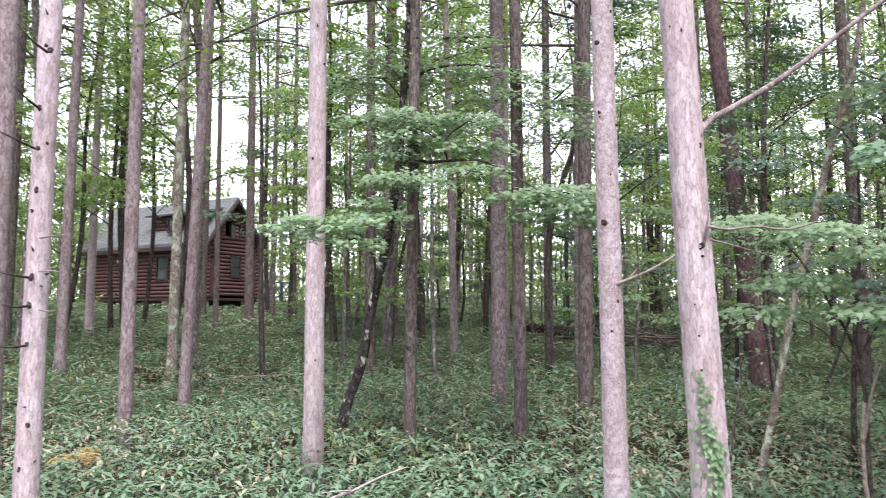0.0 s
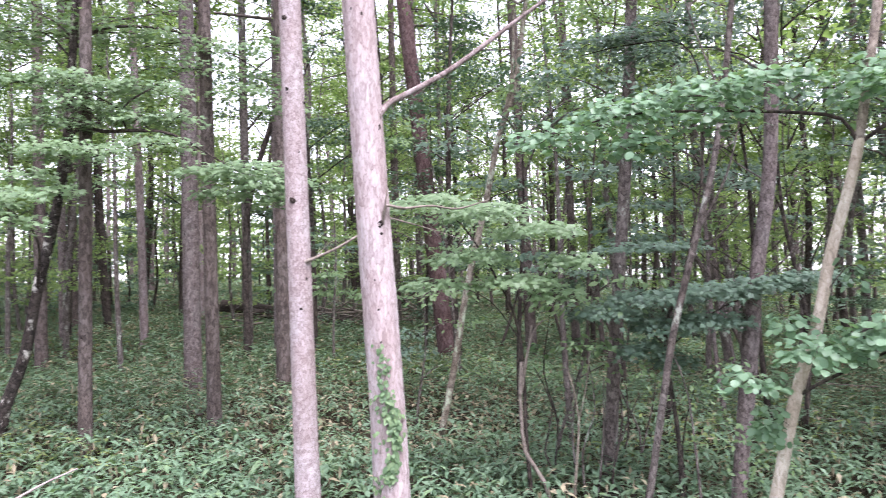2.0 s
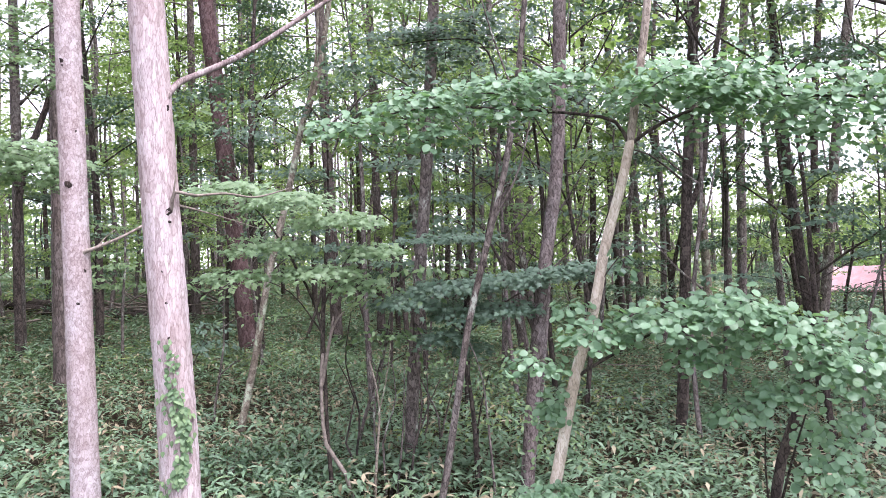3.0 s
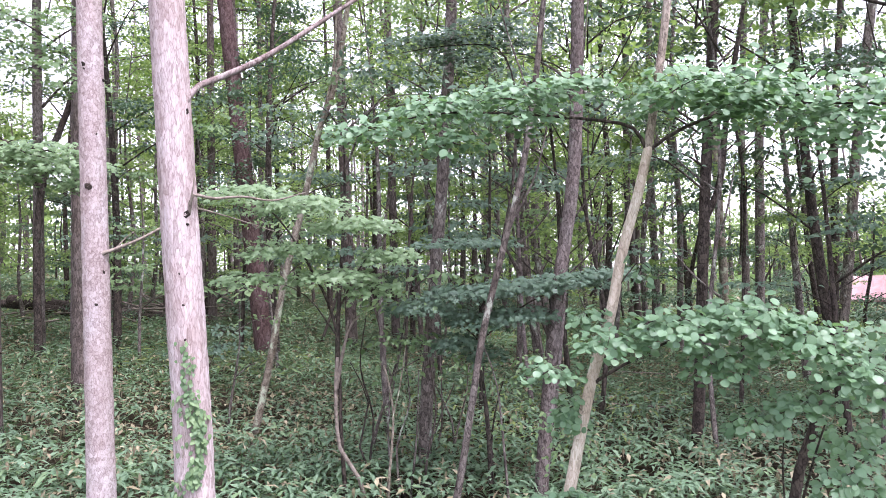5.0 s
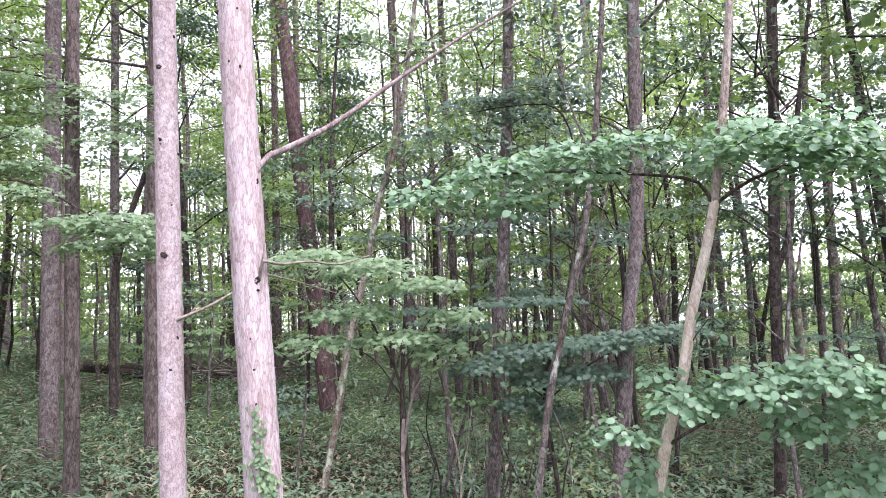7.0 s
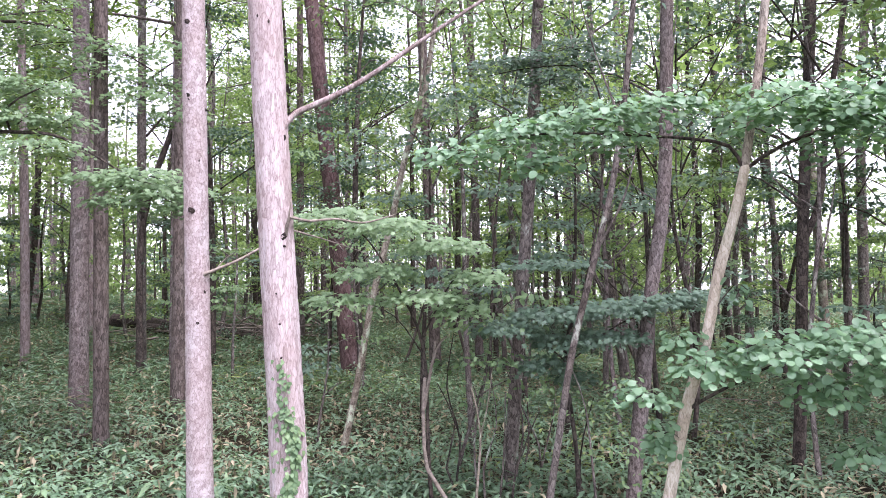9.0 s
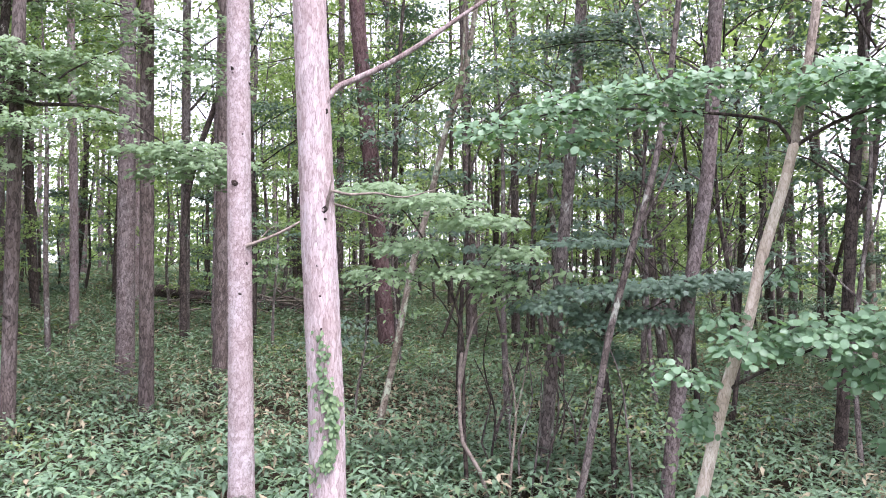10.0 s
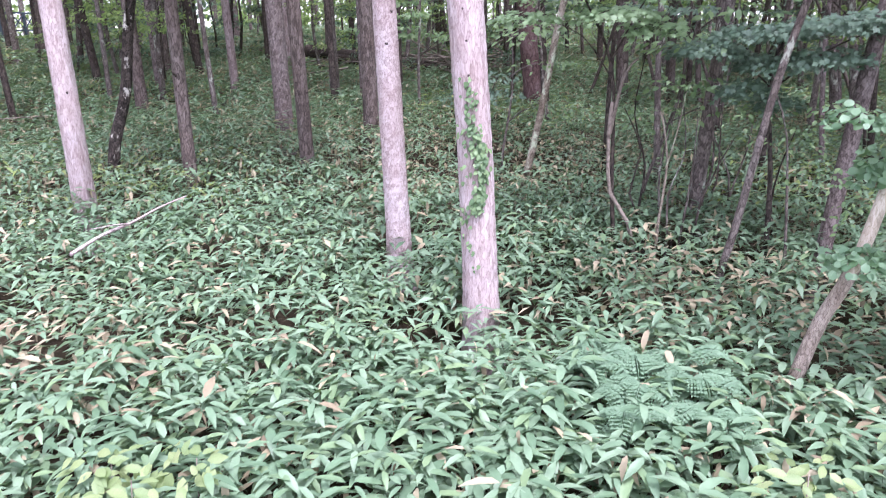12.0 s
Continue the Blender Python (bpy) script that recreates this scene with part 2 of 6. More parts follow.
def tube(points, radii, sides=8, step=0.15, lumps=0.0, flare=0.0, cap=True, flakes=0.0):
    """Corners and quads of a tapered, slightly uneven stem along the points."""
    line = smooth_line(points, step)
    s = np.linspace(0, 1, len(line))
    r = np.interp(s, np.linspace(0, 1, len(radii)), radii)
    tang = np.gradient(line, axis=0)
    tang /= np.linalg.norm(tang, axis=1)[:, None] + 1e-9
    ref = np.where(np.abs(tang[:, 2:3]) > 0.8, np.array([[1.0, 0, 0]]), np.array([[0, 0, 1.0]]))
    if np.abs(tang[:, 2]).min() <= 0.8 <= np.abs(tang[:, 2]).max():
        ref = np.tile(np.array([[0.31, 0.9, 0.3]]), (len(line), 1))
    u = np.cross(ref, tang)
    u /= np.linalg.norm(u, axis=1)[:, None] + 1e-9
    v = np.cross(tang, u)
    a = np.linspace(0, 2 * math.pi, sides, endpoint=False)
    seed = rng.uniform(0, 50)
    wob = np.ones((len(line), sides))
    if lumps:
        h = np.cumsum(np.r_[0, np.linalg.norm(np.diff(line, axis=0), axis=1)])[:, None]
        wob += lumps * (np.sin(h * 3.1 + 2 * a + seed) * 0.5 + np.sin(h * 7.3 - 3 * a + seed * 2) * 0.35 + rng.normal(0, 0.45, wob.shape))
    if flakes:
        g = np.random.default_rng(int(seed * 1000))
        h = np.cumsum(np.r_[0, np.linalg.norm(np.diff(line, axis=0), axis=1)])[:, None]
        cols = 22
        uu = a[None, :] / (2 * math.pi) * cols + 0.35 * np.sin(h * 13 + seed) + 0.25 * np.sin(h * 31 + a[None, :] * 2)
        ci = np.floor(uu).astype(int) % cols
        vv = h / 0.055 + g.uniform(0, 1, cols)[ci] + 0.5 * np.sin(uu * 2.1 + h * 4)
        ri = np.floor(vv).astype(int) % 509
        tall = g.uniform(0, 1, (cols, 509))[ci, ri]
        rim = np.minimum(np.minimum(uu % 1, 1 - uu % 1) * 3.0, np.minimum(vv % 1, 1 - vv % 1) * 4.0)
        wob += flakes * (tall - 0.5 + 0.6 * np.clip(rim, 0, 1))
    if flare:
        h = np.linalg.norm(line - line[0], axis=1)[:, None]
        wob *= 1 + flare * np.exp(-h / 0.22) * (1 + 0.35 * np.sin(5 * a + seed))
    ring = line[:, None] + (r[:, None] * wob)[..., None] * (np.cos(a)[None, :, None] * u[:, None] + np.sin(a)[None, :, None] * v[:, None])
    verts = ring.reshape(-1, 3)
    i, j = np.meshgrid(np.arange(len(line) - 1), np.arange(sides), indexing="ij")
    b, c = i * sides + j, i * sides + (j + 1) % sides
    faces = np.stack([b, c, c + sides, b + sides], -1).reshape(-1, 4)
    if cap:
        tip = len(verts)
        verts = np.vstack([verts, line[-1:] + tang[-1:] * r[-1] * 0.5])
        e = (len(line) - 1) * sides + np.arange(sides)
        f = np.stack([e, np.roll(e, -1), np.full(sides, tip), np.full(sides, tip)], -1)
        faces = np.vstack([faces, f[:, [0, 1, 2, 2]]])
    return verts, faces


def join_tubes(name, pieces, material):
    vs, fs, o = [], [], 0
    for v, f in pieces:
        vs.append(v)
        fs.append(f + o)
        o += len(v)
    return mesh_np(name, np.vstack(vs), np.vstack(fs), material, smooth=True)


# leaf blades: corners as along, across, lift; triangles
def blade(outline, droop=0.0, fold=0.0):
    o = np.array(outline, float)
    half = [(u, w, fold * abs(w) - droop * u * u) for u, w in o]
    mids = [(u, 0.0, -droop * u * u) for u, w in o]
    verts = [(0, 0, 0)]
    left = [(u, w, z) for (u, w, z) in half]
    right = [(u, -w, z) for (u, w, z) in half]
    n = len(o)
    verts += left + mids + right + [(1.0, 0, -droop)]
    tris, tip = [], 3 * n + 1
    L, C, R = (lambda i: 1 + i), (lambda i: 1 + n + i), (lambda i: 1 + 2 * n + i)
    tris += [(0, C(0), L(0)), (0, R(0), C(0))]
    for i in range(n - 1):
        tris += [(C(i), C(i + 1), L(i + 1)), (C(i), L(i + 1), L(i)), (C(i), R(i), R(i + 1)), (C(i), R(i + 1), C(i + 1))]
    tris += [(C(n - 1), tip, L(n - 1)), (C(n - 1), R(n - 1), tip)]
    return np.array(verts), np.array(tris)


ROUND = blade([(0.05, 0.24), (0.3, 0.45), (0.65, 0.44), (0.9, 0.22)], 0.18, 0.12)
OVAL = blade([(0.25, 0.22), (0.6, 0.24)], 0.15, 0.25)
LANCE = blade([(0.2, 0.13), (0.55, 0.15), (0.82, 0.075)], 0.40, 0.26)
IVY = blade([(0.1, 0.32), (0.45, 0.36), (0.78, 0.17)], 0.15, 0.15)
LANCE_MID = blade([(0.42, 0.165)], 0.36, 0.25)
LANCE_FAR = (np.array([(0, 0, 0), (0.45, 0.13, -0.05), (1, 0, -0.3), (0.45, -0.13, -0.05)]), np.array([(0, 2, 1), (0, 3, 2)]))
CHIP = (np.array([(0, 0, 0), (0.5, 0.33, 0.06), (1, 0, -0.1), (0.5, -0.33, 0.06)]), np.array([(0, 2, 1), (0, 3, 2)]))
NEEDLE = (np.array([(0, 0, 0), (0.5, 0.16, 0.03), (1, 0, -0.12), (0.5, -0.16, 0.03)]), np.array([(0, 2, 1), (0, 3, 2)]))


def maple_blade():
    """Five pointed lobes round the stalk."""
    verts = [(0.35, 0, 0.02)]
    for ang, rad in ((-150, 0.36), (-118, 0.5), (-92, 0.25), (-62, 0.62), (-34, 0.28), (0, 0.72), (34, 0.28), (62, 0.62), (92, 0.25), (118, 0.5), (150, 0.36)):
        a = radians(ang)
        verts.append((0.35 + rad * math.cos(a), rad * math.sin(a), -0.22 * rad * rad))
    return np.array(verts), np.array([(0, i, i + 1) for i in range(1, len(verts) - 1)] + [(0, len(verts) - 1, 1)])


MAPLE = maple_blade()


def blades(pos, tip, normal, size, shape):
    """Corners and triangles of many leaves at once."""
    pos, tip, normal = (np.asarray(a, float) for a in (pos, tip, normal))
    tip = tip - normal * np.sum(tip * normal, 1)[:, None]
    tip /= np.linalg.norm(tip, axis=1)[:, None] + 1e-9
    side = np.cross(normal, tip)
    t, tri = shape
    size = np.broadcast_to(np.asarray(size, float), (len(pos),))
    v = pos[:, None] + size[:, None, None] * (t[None, :, :1] * tip[:, None] + t[None, :, 1:2] * side[:, None] + t[None, :, 2:] * normal[:, None])
    f = tri[None] + (np.arange(len(pos)) * len(t))[:, None, None]
    return v.reshape(-1, 3), f.reshape(-1, 3)


def unit(a):
    return a / (np.linalg.norm(a, axis=1)[:, None] + 1e-9)


def tilted(n, bias, spread, g=rng):
    """Leaf normals around a main direction."""
    return unit(np.asarray(bias, float)[None] + g.normal(0, spread, (n, 3)))


def stack(pieces):
    vs, fs, o = [], [], 0
    for v, f in pieces:
        vs.append(v)
        fs.append(f + o)
        o += len(v)
    return np.vstack(vs), np.vstack(fs)


# ---- ground ----
def build_ground():
    radii = np.r_[0, np.geomspace(0.4, 60, 90), np.geomspace(70, 900, 14)]
    n = 120
    a = np.linspace(0, 2 * math.pi, n, endpoint=False)
    x, y = (radii[:, None] * np.cos(a)).ravel(), (radii[:, None] * np.sin(a)).ravel()
    v = np.stack([x, y, ground_z(x, y)], -1)
    i, j = np.meshgrid(np.arange(len(radii) - 1), np.arange(n), indexing="ij")
    b, c = i * n + j, i * n + (j + 1) % n
    f = np.stack([b, b + n, c + n, c], -1).reshape(-1, 4)
    tagged(new("ground", mesh_np("ground", v, f, SOIL, smooth=True)), "dark leaf-littered forest soil sloping gently up", "ground", kind="structure")


build_ground()


def thing(name, x, y, label, category, group="", z=None):
    ob = new(name)
    ob.empty_display_size = 0.3
    ob.location = (x, y, gz(x, y) - 0.03 if z is None else z)
    return tagged(ob, label, category, group)


def local(ob, pts):
    return np.asarray(pts, float) - np.array(ob.location)


# ---- larches ----
def larch_crown(seed, height, start, rich=50):
    """Whorls of drooping boughs with needle tufts; returns bough meshes and one needle mesh."""
    g = np.random.default_rng(seed)
    tubes, tufts = [], []
    for k in range(20):
        s = k / 19
        z = start + (height - start) * s ** 0.9
        ln = (2.7 * (1 - s) + 0.5) * g.uniform(0.75, 1.15)
        a = g.uniform(0, 2 * math.pi)
        d = np.array([math.cos(a), math.sin(a), 0])
        p = [np.array([0, 0, z]), np.array([0, 0, z + 0.05]) + d * ln * 0.5, np.array([0, 0, z - 0.25 * ln * 0.5]) + d * ln]
        tubes.append(tube(p, [0.03, 0.008], sides=4, step=0.8))
        line = smooth_line(p, 0.1)
        n = int(rich * ln)
        c = line[g.integers(len(line) // 5, len(line), n)] + g.normal(0, (0.22, 0.22, 0.08), (n, 3)) * (0.6 + ln * 0.35)
        tufts.append(blades(c, g.normal(0, 1, (n, 3)) + d * 0.8, tilted(n, (0, 0, 0.8), 0.5, g), g.uniform(0.11, 0.2, n), NEEDLE))
    return [join_tubes("bough", [q], BARK_RED_SHADED) for q in tubes], mesh_np("needles", *stack(tufts), LEAF_LARCH), join_tubes("bough", tubes, BARK_RED_SHADED)


CROWNS = [larch_crown(40 + i, 18 + i, 8.0 + 0.8 * i, 34) for i in range(4)]
CROWNS_DEEP = [larch_crown(50 + i, 18 + i, 7.5 + 0.8 * i) for i in range(4)]


def stub_mesh(seed, length, r):
    g = np.random.default_rng(seed)
    v, f = tube([(0, 0, 0), (length * 0.5, 0, g.uniform(-0.1, 0.25) * length), (length, 0, g.uniform(-0.1, 0.4) * length)], [r * 1.5, r * 0.8, r * 0.4], sides=6, step=0.02)
    return mesh_np("branch_stub", v, f, STUB, smooth=True)


STUBS = [stub_mesh(i, (0.026, 0.045, 0.02, 0.07)[i], (0.011, 0.007, 0.012, 0.005)[i]) for i in range(4)]
LARCH_LABEL = "tall straight larch with flaky pinkish grey bark"


def larch(x, y, lean, r, height=18.0, bark=None, fine=False, label=LARCH_LABEL, stubs=0, crown=None, sway=0.0, lift=0.0, bow=(), deep=False):
    """A larch: trunk, knots, crown; lean is metres sideways for each metre up."""
    bark = bark or BARK_LARCH
    ob = thing("larch_tree", x, y, label, "tree", "larch trees of the plantation")
    lx, ly = lean
    k = rng.uniform(-1, 1, 2) * sway
    hs_ = np.array([0, 1.2, 2.6, 4.0, 6.0, 9.0, 13.0, height + lift])
    pts = [(lx * h + k[0] * math.sin(h * 0.5), ly * h + k[1] * math.sin(h * 0.45), h) for h in hs_]
    for q, dx in enumerate(bow):
        pts[q] = (pts[q][0] + dx, *pts[q][1:])
    low = tube(pts[:5], np.interp(np.linspace(0, 4, 20), np.arange(8), [r * 1.12, r * 1.04, r, r * 0.96, r * 0.9, r * 0.75, r * 0.5, 0.02]), sides=(60 if lift else 24) if fine else 10, step=(0.024 if lift else 0.06) if fine else 0.4, lumps=0.012, flare=0.35, cap=False, flakes=0.045 if lift else 0.0)
    high = tube(pts[4:], [r * 0.9, r * 0.75, r * 0.5, 0.02], sides=10, step=0.8)
    part("trunk", join_tubes("trunk", [low, high], bark), bark, ob)
    for i in range(stubs):
        h = rng.uniform(0.7, 6.0)
        a = rng.uniform(-math.pi, 0.1)
        st = part("branch_stub", STUBS[i % 4], STUB, ob, "short dark broken branch stub" if i == 0 else "")
        st.location = (lx * h + r * 0.93 * math.cos(a), ly * h + r * 0.93 * math.sin(a), h)
        st.rotation_euler = (0, rng.uniform(-0.5, 0.2), a)
    b, nd, whole = (CROWNS_DEEP if deep else CROWNS)[int(rng.integers(4)) if crown is None else crown]
    turn = rng.uniform(0, 6.28)
    for name, me in [("bough", q) for q in ([whole] if deep else b)] + [("needles", nd)]:
        q = part(name, me, None, ob)
        if deep:
            tagged(q, kind="stuff")
        q.location = (lx * 12, ly * 12, height - 19.5 + lift)
        q.rotation_euler = (0, 0, turn)
    tagged(q, kind="stuff")
    return ob


PINK = "larch at the forest edge with pale pinkish flaky bark"
THICK = larch(-0.05, 4.25, (-0.034, 0.0), 0.095, 19, fine=True, label="leaning thick larch with flaky pink-grey bark, ivy climbing its foot", stubs=4, crown=1, lift=5, bow=(-0.006, 0.019, 0.010, 0.004))
THIN = larch(-0.672, 5.35, (-0.011, 0.0), 0.080, 18, BARK_FLAKY, fine=True, label="slim larch with pinkish bark and dark knots", stubs=5, crown=0, lift=5)
EDGE = larch(-4.79, 4.18, (-0.006, 0.010), 0.080, 19, fine=True, label="pale larch with many dead branch stubs at the edge", stubs=20, crown=2, lift=4)
larch(-3.53, 6.18, (-0.004, 0.001), 0.086, 18, fine=True, label=PINK, stubs=10, crown=3, lift=4)
larch(-2.98, 7.21, (0.010, 0.003), 0.060, 16, BARK_RED_SHADED, True, "slender larch with reddish brown bark darkened for shade", 5)
larch(-2.00, 8.14, (-0.005, -0.004), 0.071, 17, BARK_RED_SHADED, True, "slender larch with reddish brown bark darkened for shade", 5)
larch(-2.83, 10.39, (-0.001, -0.003), 0.111, 19, BARK_UMBER, True, "larch with furrowed red-brown bark toned dull for shade", 4)
larch(-7.16, 5.80, (0.0, 0.0), 0.125, 19, BARK_SHADED, fine=True, label=PINK, stubs=4)
larch(-10.3, 7.9, (0.0, 0.006), 0.088, 18, BARK_RED_SHADED)
larch(-15.2, 12.9, (-0.002, 0.004), 0.081, 18, BARK_RED_SHADED)
larch(-1.59, 10.29, (0.012, -0.003), 0.096, 18, BARK_RED_SHADED, True, "larch with furrowed red-brown bark toned dull for shade", 3)
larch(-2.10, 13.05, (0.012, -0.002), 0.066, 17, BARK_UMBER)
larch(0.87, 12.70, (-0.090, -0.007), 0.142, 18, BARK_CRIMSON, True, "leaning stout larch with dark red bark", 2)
larch(-6.78, 7.37, (-0.007, 0.005), 0.081, 18, BARK_SHADED, fine=True, label=PINK, stubs=6)
larch(-10.97, 10.37, (0.003, 0.010), 0.092, 19, BARK_SHADED, label=PINK)
larch(-17.19, 17.36, (-0.004, 0.001), 0.123, 20)
larch(-9.09, 11.05, (0.003, 0.008), 0.092, 18, BARK_PALE, False, "larch with green-grey lichen on its bark")
larch(-7.00, 8.72, (0.023, 0.022), 0.077, 17, BARK_SHADED, fine=True, label=PINK, stubs=4)
larch(-18.58, 24.49, (0.002, 0.004), 0.155, 20, BARK_RED_SHADED)
larch(-15.39, 20.99, (-0.004, -0.004), 0.092, 18, BARK_RED_SHADED)
larch(-15.11, 22.51, (-0.006, -0.004), 0.160, 20, BARK_RED_SHADED)
larch(-14.92, 23.71, (0.0, 0.002), 0.100, 18, BARK_GREY)
larch(-14.78, 25.01, (-0.005, -0.001), 0.101, 18, BARK_RED_SHADED)
larch(-5.87, 12.58, (-0.005, -0.002), 0.095, 18, BARK_RED_SHADED)
larch(-7.99, 18.78, (-0.005, -0.003), 0.110, 19, BARK_RED_SHADED)
larch(-2.75, 13.79, (0.001, -0.003), 0.081, 18, BARK_GREY)
larch(2.52, 13.93, (-0.016, 0.006), 0.103, 18, BARK_RED_SHADED)
larch(3.54, 14.63, (0.004, 0.006), 0.081, 17, BARK_RED_SHADED)
larch(-0.01, 17.51, (0.010, 0.003), 0.094, 18, BARK_RED_SHADED)
larch(0.54, 18.05, (0.007, 0.004), 0.069, 16, BARK_RED_SHADED)
larch(1.08, 17.35, (0.009, 0.004), 0.060, 16, BARK_GREY)


# ---- broadleaved trees and saplings ----
def stem_tree(name, pts, radii, bark, label, category="tree", group="", sides=10, limbs=(), step=0.12, limb_bark=None):
    """A thing from a bent stem and its limbs, given in world metres."""
    x, y = pts[0][:2]
    ob = thing(name, x, y, label, category, group)
    z0 = gz(x, y) - 0.03
    pts = [(x, y, z0)] + [p for p in pts[1:]]
    v, f = tube(local(ob, pts), radii, sides=sides, step=step, lumps=0.02, flare=0.25)
    part("trunk", mesh_np("trunk", v, f, bark, smooth=True), bark, ob)
    for lp, lr in limbs:
        v, f = tube(local(ob, lp), lr, sides=6, step=0.1, lumps=0.03)
        part("limb", mesh_np("limb", v, f, limb_bark or bark, smooth=True), bark, ob)
    return ob


def spray_leaves(clusters, size, bias=(-0.2, -0.45, 0.8), spread=0.32, g=None):
    """Leaf places in flat layered sprays: centre, half widths, number."""
    g = g or rng
    P, T, N, S = [], [], [], []
    for cx, cy, cz, rx, ry, rz, n in clusters:
        a, q = g.uniform(0, 2 * math.pi, n), np.sqrt(g.uniform(0, 1, n)) * g.uniform(0.85, 1.2, n)
        x, y = q * np.cos(a), q * np.sin(a)
        z = g.normal(0, 0.55, n) - 0.7 * q ** 2
        P.append(np.stack([cx + rx * x, cy + ry * y, cz + rz * z], -1))
        T.append(np.stack([x, y, -0.25 - 0.3 * q], -1) + g.normal(0, 0.45, (n, 3)))
        N.append(unit(np.asarray(bias)[None] + 0.2 * np.stack([x, y, 0 * x], -1) + g.normal(0, spread, (n, 3))))
        S.append(g.uniform(0.65, 1.15, n) * size)
    return np.vstack(P), unit(np.vstack(T)), np.vstack(N), np.concatenate(S)


def leafy_top(ob, x, y, z, wide, tall, sprays, per, size, material, bark, seed):
    """Limbs and sprays of leaves round the upper stem at x, y from z upwards."""
    g = np.random.default_rng(seed)
    cl = []
    for i in range(sprays):
        a, q, h = g.uniform(0, 6.28), wide * math.sqrt(g.uniform(0.05, 1)), z + tall * g.uniform(0, 1)
        c = (x + q * math.cos(a), y + q * math.sin(a), h)
        cl.append((*c, g.uniform(0.3, 0.6), g.uniform(0.3, 0.6), g.uniform(0.04, 0.09), int(per * g.uniform(0.6, 1.4))))
        if i < 8:
            v, f = tube(local(ob, [(x, y, h - 0.5 * q), ((x + c[0]) / 2, (y + c[1]) / 2, h - 0.12 * q), c]), [0.014, 0.004], sides=5, step=0.25)
            part("limb", mesh_np("limb", v, f, bark, smooth=True), bark, ob)
    P, T, N, S = spray_leaves(cl, size, (-0.1, -0.3, 0.8), 0.36, g)
    v, f = blades(local(ob, P), T, N, S, OVAL if size < 0.1 else CHIP)
    tagged(part("crown", mesh_np("crown", v, f, material), material, ob), kind="stuff")


def spray_twigs(ob, clusters, bark, r=0.005, per=3, name="twig"):
    """Thin twigs from the limb into each spray, one mesh per spray."""
    for cx, cy, cz, rx, ry, rz, n in clusters:
        pcs = []
        for i in range(per):
            a = rng.uniform(0, 6.28)
            end = np.array([cx + rx * 0.8 * math.cos(a), cy + ry * 0.8 * math.sin(a), cz - 0.02])
            pcs.append(tube(local(ob, [(cx - 0.3 * rx * math.cos(a), cy - 0.3 * ry * math.sin(a), cz - 0.03), (cx + 0.3 * rx * math.cos(a), cy + 0.3 * ry * math.sin(a), cz + 0.01), tuple(end)]), [r, r * 0.4], sides=4, step=0.15))
        part(name, join_tubes(name, pcs, bark), bark, ob)


def leaf_parts(ob, P, T, N, S, shape, material, most=300, name="leaf", rest="foliage"):
    """The leaves nearest the path as parts of their own, the rest in one mesh."""
    order = np.argsort(np.linalg.norm(P - np.array([0, 0, 2.4]), axis=1))
    one = mesh_np(name, shape[0], shape[1], material, smooth=True)
    for i in order[:most]:
        n_, t_ = Vector(N[i]), Vector(T[i])
        t_ = (t_ - n_ * t_.dot(n_)).normalized()
        s_ = n_.cross(t_)
        q = part(name, one, material, ob)
        k = S[i]
        p = local(ob, P[i])
        q.matrix_basis = Matrix(((t_.x * k, s_.x * k, n_.x * k, p[0]), (t_.y * k, s_.y * k, n_.y * k, p[1]), (t_.z * k, s_.z * k, n_.z * k, p[2]), (0, 0, 0, 1)))
    o = order[most:]
    if len(o):
        v, f = blades(local(ob, P[o]), T[o], N[o], S[o], shape)
        tagged(part(rest, mesh_np(rest, v, f, material, smooth=True), material, ob), kind="stuff")


# round-leaved shrub tree beside the path
shrub = stem_tree("shrub_tree", [(1.42, 3.50, 0.3), (1.58, 3.48, 0.85), (1.67, 3.46, 1.08), (1.72, 3.455, 1.2)], [0.043, 0.037, 0.034, 0.032], BARK_OLIVE, "bent smooth-barked shrub tree with large round green leaves", "tree", sides=12, step=0.06, limb_bark=BARK_DARK,
                  limbs=(([(2.18, 3.29, 3.02), (2.12, 3.31, 3.14), (1.98, 3.42, 3.2), (1.6, 3.6, 3.26), (1.2, 3.75, 3.28), (0.82, 3.85, 3.2)], [0.010, 0.008, 0.006, 0.003]),
                         ([(2.19, 3.29, 3.02), (2.32, 3.17, 3.12), (2.6, 2.96, 3.2), (2.96, 2.62, 3.14), (3.4, 2.2, 3.05)], [0.011, 0.008, 0.006, 0.003]),
                         ([(1.9, 3.45, 1.83), (2.0, 3.3, 1.94), (2.25, 3.0, 2.12), (2.5, 2.72, 2.08), (2.72, 2.5, 1.95)], [0.010, 0.007, 0.005, 0.003]),
                         ([(2.02, 3.39, 2.3), (2.1, 3.3, 2.45), (2.14, 3.25, 2.42)], [0.004, 0.002])))
